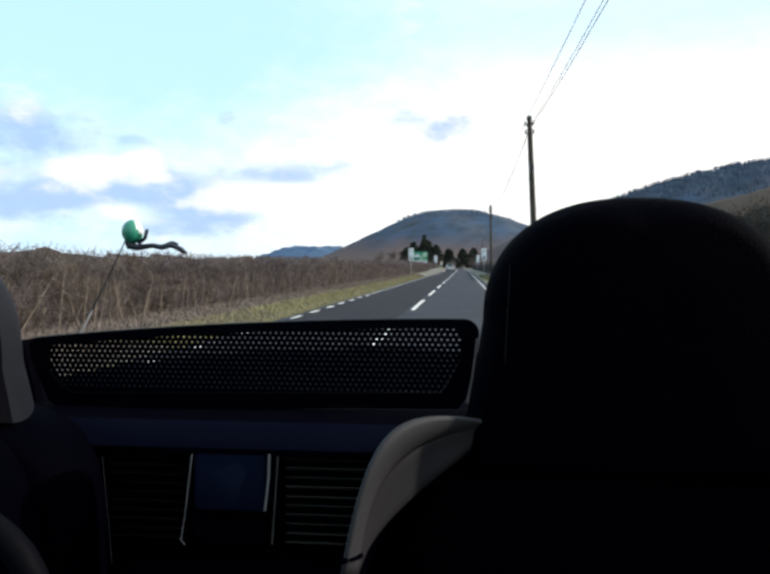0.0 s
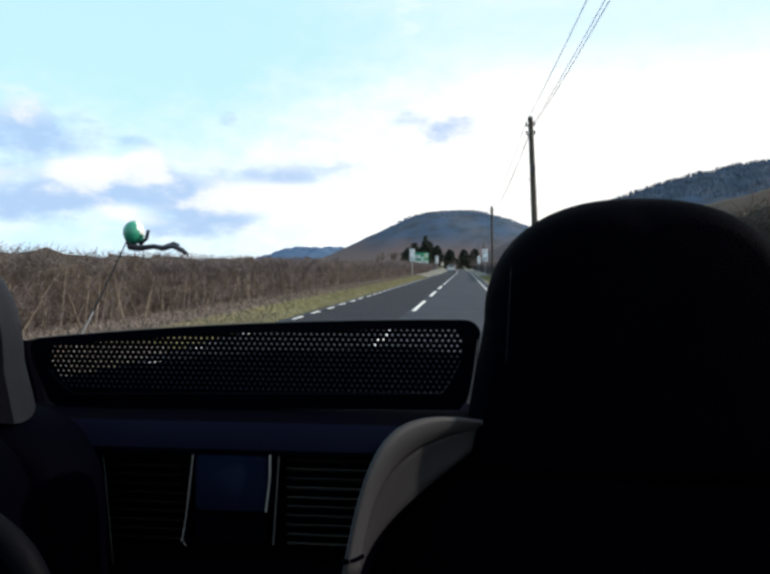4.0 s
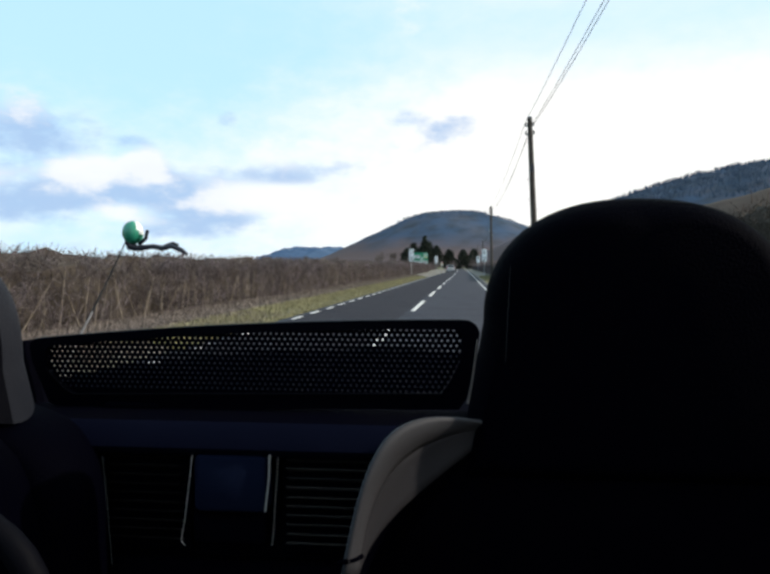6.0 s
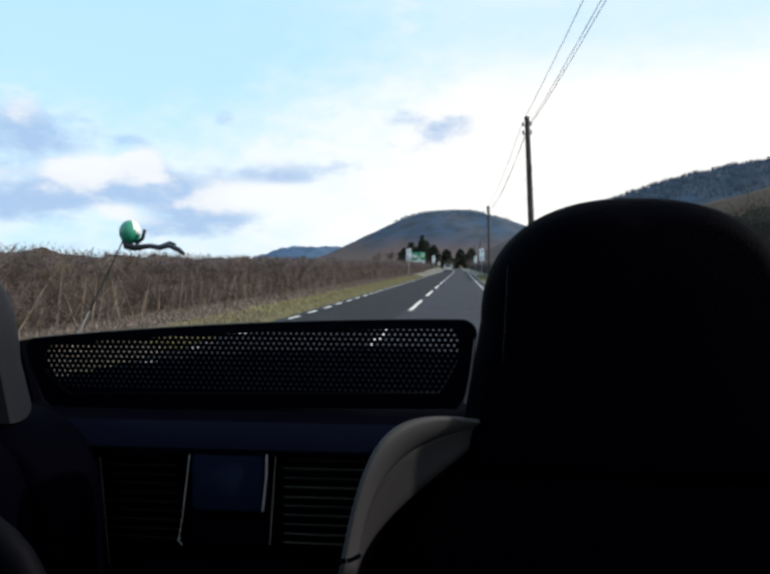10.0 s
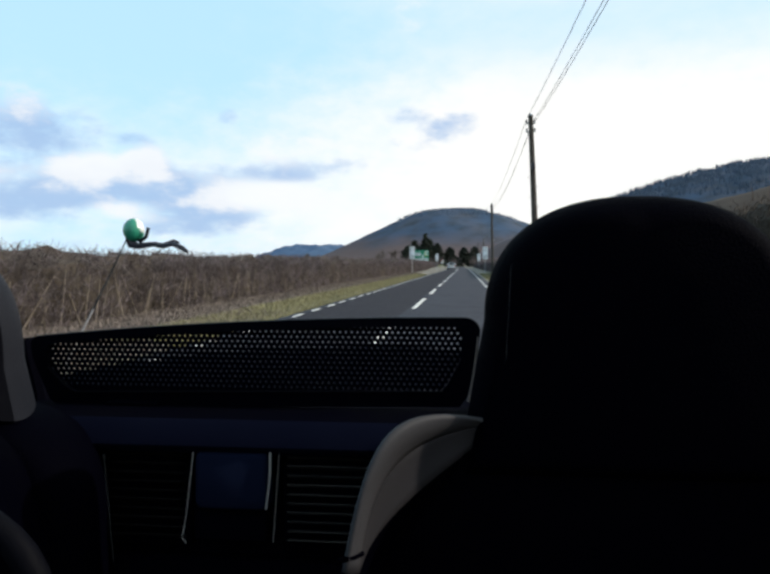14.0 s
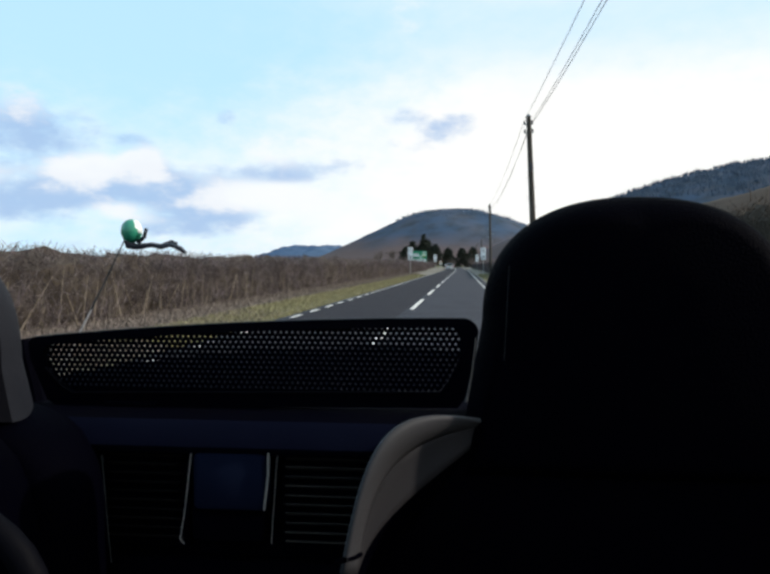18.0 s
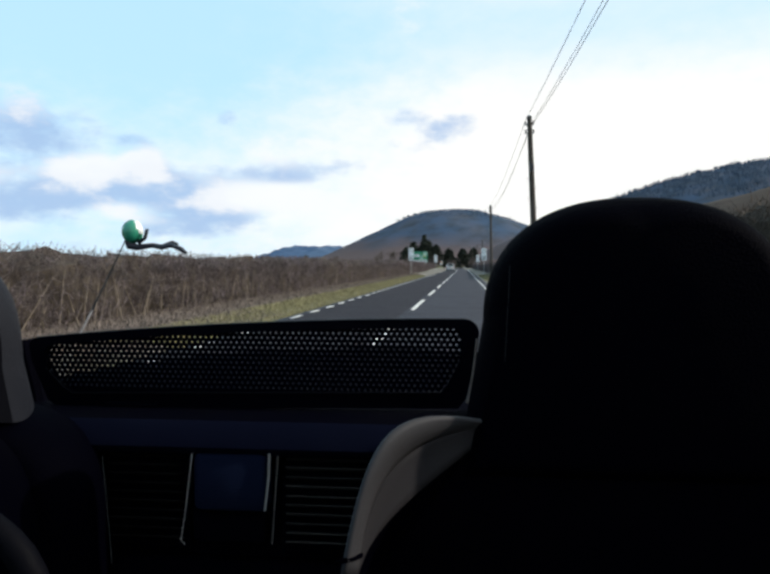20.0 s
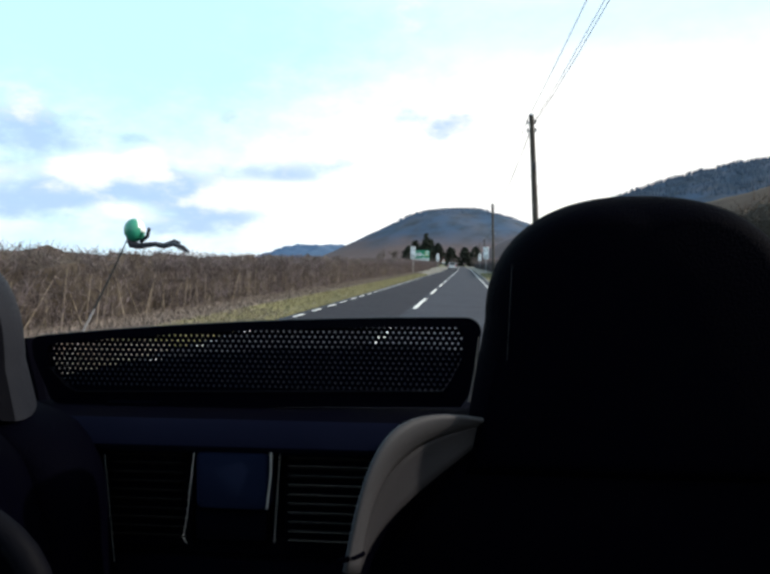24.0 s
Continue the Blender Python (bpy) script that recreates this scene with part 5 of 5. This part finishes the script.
tri = part("triangle", plate(ngon(0.56, 3, 0, 1.85), 0.01), SIGN_RED, yb)
tri.location.y = -0.01
tri_w = part("triangle_face", plate(ngon(0.40, 3, 0, 1.85), 0.006), SIGN_WHITE, tri)
tri_w.location.y = -0.006
sym = part("junction_symbol", box(0.24, 0.006, 0.08, (-0.06, -0.02, 1.82), 0.002, box(0.11, 0.006, 0.36, (0, -0.02, 1.86), 0.002)), SIGN_BLACK, yb)
for sx in (-0.3, 0.3):
    part("post", tube([(sx, 0.05, -0.3), (sx, 0.05, 2.3)], 0.038, 10), GALV, warn)

tback = thing("triangle_sign_from_behind", "grey back of a triangular warning sign on a post", "road sign", pose(3.0, -319, 0.1))
part("triangle", plate(ngon(0.66, 3, 0, 2.7), 0.02), SIGN_BACK, tback)
part("post", tube([(0, -0.05, -0.3), (0, -0.05, 3.25)], 0.04, 10), GALV, tback)
part("stiffener", box(0.8, 0.03, 0.05, (0, -0.02, 2.55), 0.005), GALV, tback)


# ---------------------------------------------------------------- other cars
def hatchback(m, paint, label):
    """A five-door car: lofted body, glasshouse, lamps, plate, mirrors and wheels; its tail is at -y."""
    root = thing("car", label, "car", m)
    sect = [(-1.95, 0.70, 0.34, 0.72, 0.55), (-1.88, 0.80, 0.26, 0.95, 0.60), (-1.5, 0.85, 0.22, 0.98, 0.6), (0.6, 0.85, 0.22, 0.96, 0.6), (1.1, 0.84, 0.22, 0.90, 0.6), (1.75, 0.78, 0.24, 0.74, 0.5), (1.95, 0.62, 0.32, 0.56, 0.4)]
    bm = bmesh.new()
    rows = []
    for y, hw, zb, zt, q in sect:
        ring = [(-hw * 0.9, zb), (-hw, zb + 0.14), (-hw, (zb + zt) / 2), (-hw * 0.97, zt - 0.06), (-hw * 0.9, zt), (hw * 0.9, zt), (hw * 0.97, zt - 0.06), (hw, (zb + zt) / 2), (hw, zb + 0.14), (hw * 0.9, zb)]
        rows.append([bm.verts.new((x, y, z)) for x, z in ring])
    for a, b in zip(rows, rows[1:]):
        for j in range(len(a)):
            bm.faces.new((a[j], a[(j + 1) % len(a)], b[(j + 1) % len(a)], b[j]))
    bm.faces.new(rows[0]), bm.faces.new(rows[-1][::-1])
    part("body", bm, paint, root)
    bm = bmesh.new()
    low = [bm.verts.new(p) for p in ((-0.77, -1.84, 0.94), (0.77, -1.84, 0.94), (0.78, 1.15, 0.90), (-0.78, 1.15, 0.90))]
    top = [bm.verts.new(p) for p in ((-0.60, -1.55, 1.45), (0.60, -1.55, 1.45), (0.60, 0.25, 1.47), (-0.60, 0.25, 1.47))]
    for j in range(4):
        bm.faces.new((low[j], low[(j + 1) % 4], top[(j + 1) % 4], top[j]))
    bm.faces.new(top)
    cabin_o = part("glasshouse", bm, CAR_GLASS, root, "dark window glass")
    bmr = box(1.24, 1.95, 0.05, (0, -0.62, 1.485), 0.02)
    part("roof", bmr, paint, root)
    for sx in (-1, 1):
        part("rear_pillar", tube([(sx * 0.77, -1.82, 0.95), (sx * 0.69, -1.68, 1.2), (sx * 0.61, -1.52, 1.46)], [0.09, 0.07, 0.05], 8), paint, root)
        part("centre_pillar", tube([(sx * 0.78, -0.3, 0.94), (sx * 0.61, -0.45, 1.46)], 0.035, 6), paint, root)
        part("front_pillar", tube([(sx * 0.78, 1.12, 0.92), (sx * 0.61, 0.28, 1.47)], 0.035, 6), paint, root)
        part("tail_lamp", box(0.20, 0.10, 0.22, (sx * 0.72, -1.88, 0.84), 0.03), RED_LAMP, root)
        part("headlamp", box(0.28, 0.12, 0.14, (sx * 0.6, 1.80, 0.62), 0.03), SIGN_WHITE, root)
        part("door_mirror", box(0.20, 0.12, 0.13, (sx * 0.95, 0.75, 1.0), 0.04), paint, root)
        wheel(root, sx * 0.76, -1.25, 0.31), wheel(root, sx * 0.76, 1.25, 0.31)
        part("door_handle", box(0.02, 0.16, 0.03, (sx * 0.86, -0.1, 0.82), 0.006), paint, root)
    part("bumper", box(1.62, 0.14, 0.24, (0, -1.93, 0.46), 0.05), paint, root)
    plate_o = part("number_plate", plate(rounded(0.52, 0.115, 0.01, 0, 0.74), 0.012), PLATE_Y, root)
    plate_o.location.y = -1.985
    bar = part("plate_bar", plate(rounded(0.42, 0.06, 0.006, 0, 0.74), 0.004), PLATE_INK, plate_o)
    bar.location.y = -0.004
    part("aerial", tube([(0, -1.3, 1.5), (0, -1.5, 1.68)], 0.006, 5), CABLE, root)
    part("wiper", tube([(0, -1.80, 1.0), (0.28, -1.80, 1.05)], 0.01, 5), CABLE, root)
    return root


hatchback(pose(-2.65 + bend(150), 150, 0.03), SILVER, "silver hatchback with red tail lamps on the far lane")
hatchback(pose(-2.65, -308, 0.03), BLUECAR, "dark blue-grey car with red tail lamps on the far lane")

# ---------------------------------------------------------------- trees and bushes behind
conifer("conifer_tree", pose(-13 + bend(262), 262, 0), 12.5, 3.2, 31, "tall dark conifer with ragged drooping limbs", mat=FAR_NEEDLE, count=5000, leaf=0.35)
conifer("conifer_tree", pose(-6 + bend(300), 300, 0), 7.5, 3.2, 32, "dark bushy conifer behind the road", mat=FAR_NEEDLE, count=5000, leaf=0.35)
conifer("conifer_tree", pose(1 + bend(318), 318, 0), 7, 3.2, 33, "dark bushy conifer behind the road", mat=FAR_NEEDLE, count=4000, leaf=0.35)
for i, (x, y, h) in enumerate(((-17, 240, 5.0), (-12, 250, 5.5), (-9.5, 276, 4.5), (-3, 285, 4.0), (5, 300, 5.0), (12, 290, 4.5), (-22, 260, 4.0), (9, 262, 4.0), (14, 240, 3.5))):
    thicket("bush", pose(x + bend(y) * 0.6, y, 0), h * 0.7, h * 0.7, h, 50 + i, "bare brown scrub beside the bend", count=1600)
for i, (x, y, h, r) in enumerate(((-13, 268, 9.0, 3.4), (-17, 282, 10.5, 3.6), (-8, 290, 9.5, 3.6), (-12, 305, 12.0, 4.0), (-3, 296, 8.0, 3.4), (3, 310, 8.2, 3.6), (-21, 300, 8.5, 3.8), (8, 322, 9, 3.6))):
    conifer("evergreen_tree", pose(x, y, 0), h, r, 130 + i, "dark bushy evergreen in the clump by the bend", mat=FAR_NEEDLE, count=2600, leaf=0.5, blunt=0.7)
for i, (x, y, h) in enumerate(((-26, 300, 9), (-34, 330, 10), (24, 330, 10), (38, 300, 9), (-60, 360, 9), (60, 380, 11), (85, 420, 12), (-90, 420, 10))):
    bare_tree("bare_tree", pose(x, y, 0), h, 60 + i, "leafless tree in the valley", levels=3)
for i, (x, y, h) in enumerate(((22, 120, 3.2), (30, 160, 3.6), (26, 205, 3.8), (40, 190, 3.4))):
    thicket("bush", pose(x, y, 0), h, h, h, 70 + i, "dark scrub on the rising ground", count=1800)
for i, (x, y, h) in enumerate(((47, 112, 12.0), (54, 120, 13.0), (60, 128, 12.0), (57, 140, 14.0), (66, 150, 15.0), (78, 160, 15.0), (45, 150, 6.5))):
    thicket("scrub_tree", pose(x, y, 0), h * 0.55, h * 0.55, h * 0.8, 180 + i, "dark bare scrub tree on the rising ground", count=7000)
tuft = thicket("roadside_tuft", pose(-4.6, -212, 0.05), 0.3, 0.3, 0.35, 80, "small dark weed at the edge of the road", count=260)

# ---------------------------------------------------------------- the stretch ahead of the car
bare_tree("bare_tree", pose(-60, -52, 0), 9.5, 90, "round crowned leafless oak in the field", levels=4, spread=0.6)
bare_tree("bare_tree", pose(-76, -40, 0), 7, 91, "leafless tree in the field", levels=3)
bare_tree("bare_tree", pose(-17, -300, 0), 12, 92, "leafless tree over the hedge", levels=4)
conifer("conifer_tree", pose(-20, -286, 0), 11, 4.0, 93, "pointed dark evergreen behind the clipped hedge", count=6000, leaf=0.25)
conifer("cypress_tree", pose(-11.5, -314, 0), 14, 5.2, 94, "huge dense evergreen overhanging the verge", count=16000, leaf=0.26, low=0.22, blunt=0.55)
conifer("cypress_tree", pose(-14, -322, 0), 15, 5.5, 95, "huge dense evergreen overhanging the verge", count=14000, leaf=0.26, low=0.2, blunt=0.55)
for i, y in enumerate((-318, -314, -310, -306)):
    thicket("ivy_bush", pose(-9.6, y, 0.1), 1.8, 2.2, 3.6, 96 + i, "ivy clad scrub below the evergreen", count=2200, leaf=IVY)

for i in range(26):
    y = -200 - 3.0 * i
    post = part("fence_post", box(0.11, 0.11, 1.25, (0, 0, 0.55), 0.012), RAIL_WOOD)
    post.matrix_basis = pose(-12.6 + random.uniform(-0.05, 0.05), y, 0, random.uniform(-2, 2), random.uniform(-2, 2), 0)
    tagged(post, "pale weathered wooden fence post", "fence post", "field fence posts")
for k, z in enumerate((0.35, 0.65, 0.95)):
    w = part("fence_wire", tube([(-12.6, -200 - 3.0 * i, z) for i in range(26)], 0.004, 4), GALV)
    tagged(w, "thin galvanised fence wire", "wire", "fence wires")
gate = thing("post_and_rail_fence", "grey weathered post and rail fence beside the sign", "fence", pose(-11.2 + bend(148), 148, 0))
for i in range(4):
    part("post", box(0.13, 0.13, 1.5, (-1.9 * i, 0, 0.65), 0.01), RAIL_WOOD, gate)
for i in range(3):
    for z in (0.5, 0.9, 1.25):
        part("rail", box(1.95, 0.05, 0.12, (-1.9 * i - 0.95, -0.08, z), 0.008), RAIL_WOOD, gate)


def cottage(m):
    """A slate roofed stone cottage: gable walls, two pitches, chimneys, windows and door."""
    root = thing("cottage", "stone cottage with slate roof and tall chimneys", "house", m)
    w, d, e, r = 6.0, 14.0, 4.2, 7.0
    for sx in (-1, 1):
        wall = part("side_wall", box(0.4, d, e, (sx * (w / 2 - 0.2), 0, e / 2), 0.01), STONE, root)
    for sy in (-1, 1):
        g_wall = plate([(-w / 2, 0), (w / 2, 0), (w / 2, e), (0, r - 0.15), (-w / 2, e)], 0.4)
        o = part("gable_wall", g_wall, STONE, root)
        o.location.y = sy * d / 2 - (0.4 if sy > 0 else 0)
        st = part("chimney", box(1.0, 0.7, 1.9, (0, sy * (d / 2 - 0.4), r + 0.45), 0.02), STONE, root)
        part("chimney_cap", box(1.15, 0.85, 0.14, (0, sy * (d / 2 - 0.4), r + 1.42), 0.02), STONE, st)
        for px in (-0.28, 0.28):
            part("chimney_pot", tube([(px, sy * (d / 2 - 0.4), r + 1.45), (px, sy * (d / 2 - 0.4), r + 1.95)], [0.15, 0.12], 10), CHIMNEY_POT, st)
    slope = math.atan2(r - e, w / 2)
    ln = math.hypot(r - e, w / 2) + 0.35
    for sx in (-1, 1):
        rf = part("roof", box(ln, d + 0.5, 0.10, (0, 0, 0), 0.01), SLATE, root, "dark slate roof pitch")
        rf.matrix_basis = Matrix.Translation((sx * (w / 4 + 0.1), 0, (e + r) / 2)) @ Matrix.Rotation(sx * slope, 4, "Y")
        course = box(0.30, 0.62, 0.016, (0, 0, 0), 0.0)
        sl = part("slate", course, SLATE, rf, smooth=None)
        sl.matrix_basis = pose(-ln / 2 + 0.2, -d / 2, 0.062, 0, -2, 0)
        for a in range(11):
            for b in range(12):
                if a or b:
                    again("slate", sl, pose(-ln / 2 + 0.2 + a * 0.30, -d / 2 + (b + 0.5 * (a % 2)) * 1.18, 0.062, 0, -2, random.uniform(-1, 1)), rf)
        for k in range(3):
            for z in (1.4, 3.3):
                win = part("window", box(0.06, 1.0, 1.15, (sx * (w / 2 + 0.0), -4.2 + 4.2 * k, z), 0.008), FRAME_WHITE, root)
                for py in (-0.23, 0.23):
                    part("pane", box(0.02, 0.40, 0.98, (sx * (w / 2 + 0.03), -4.2 + 4.2 * k + py, z), 0.0), CAR_GLASS, win)
                part("sill", box(0.16, 1.15, 0.08, (sx * (w / 2 + 0.03), -4.2 + 4.2 * k, z - 0.62), 0.01), STONE, win)
    for sx in (-1.3, 1.3):
        win = part("window", box(0.9, 0.06, 1.1, (sx, -d / 2 - 0.01, 1.6), 0.008), FRAME_WHITE, root)
        part("pane", box(0.76, 0.02, 0.96, (sx, -d / 2 - 0.045, 1.6), 0.0), CAR_GLASS, win)
    return root


cottage(pose(14.0, -238, -0.05))
cottage(pose(15.5, -262, -0.05))
conifer("conifer_tree", pose(22, -278, 0), 8, 4.0, 120, "dark evergreen behind the cottages", count=4000, leaf=0.3)
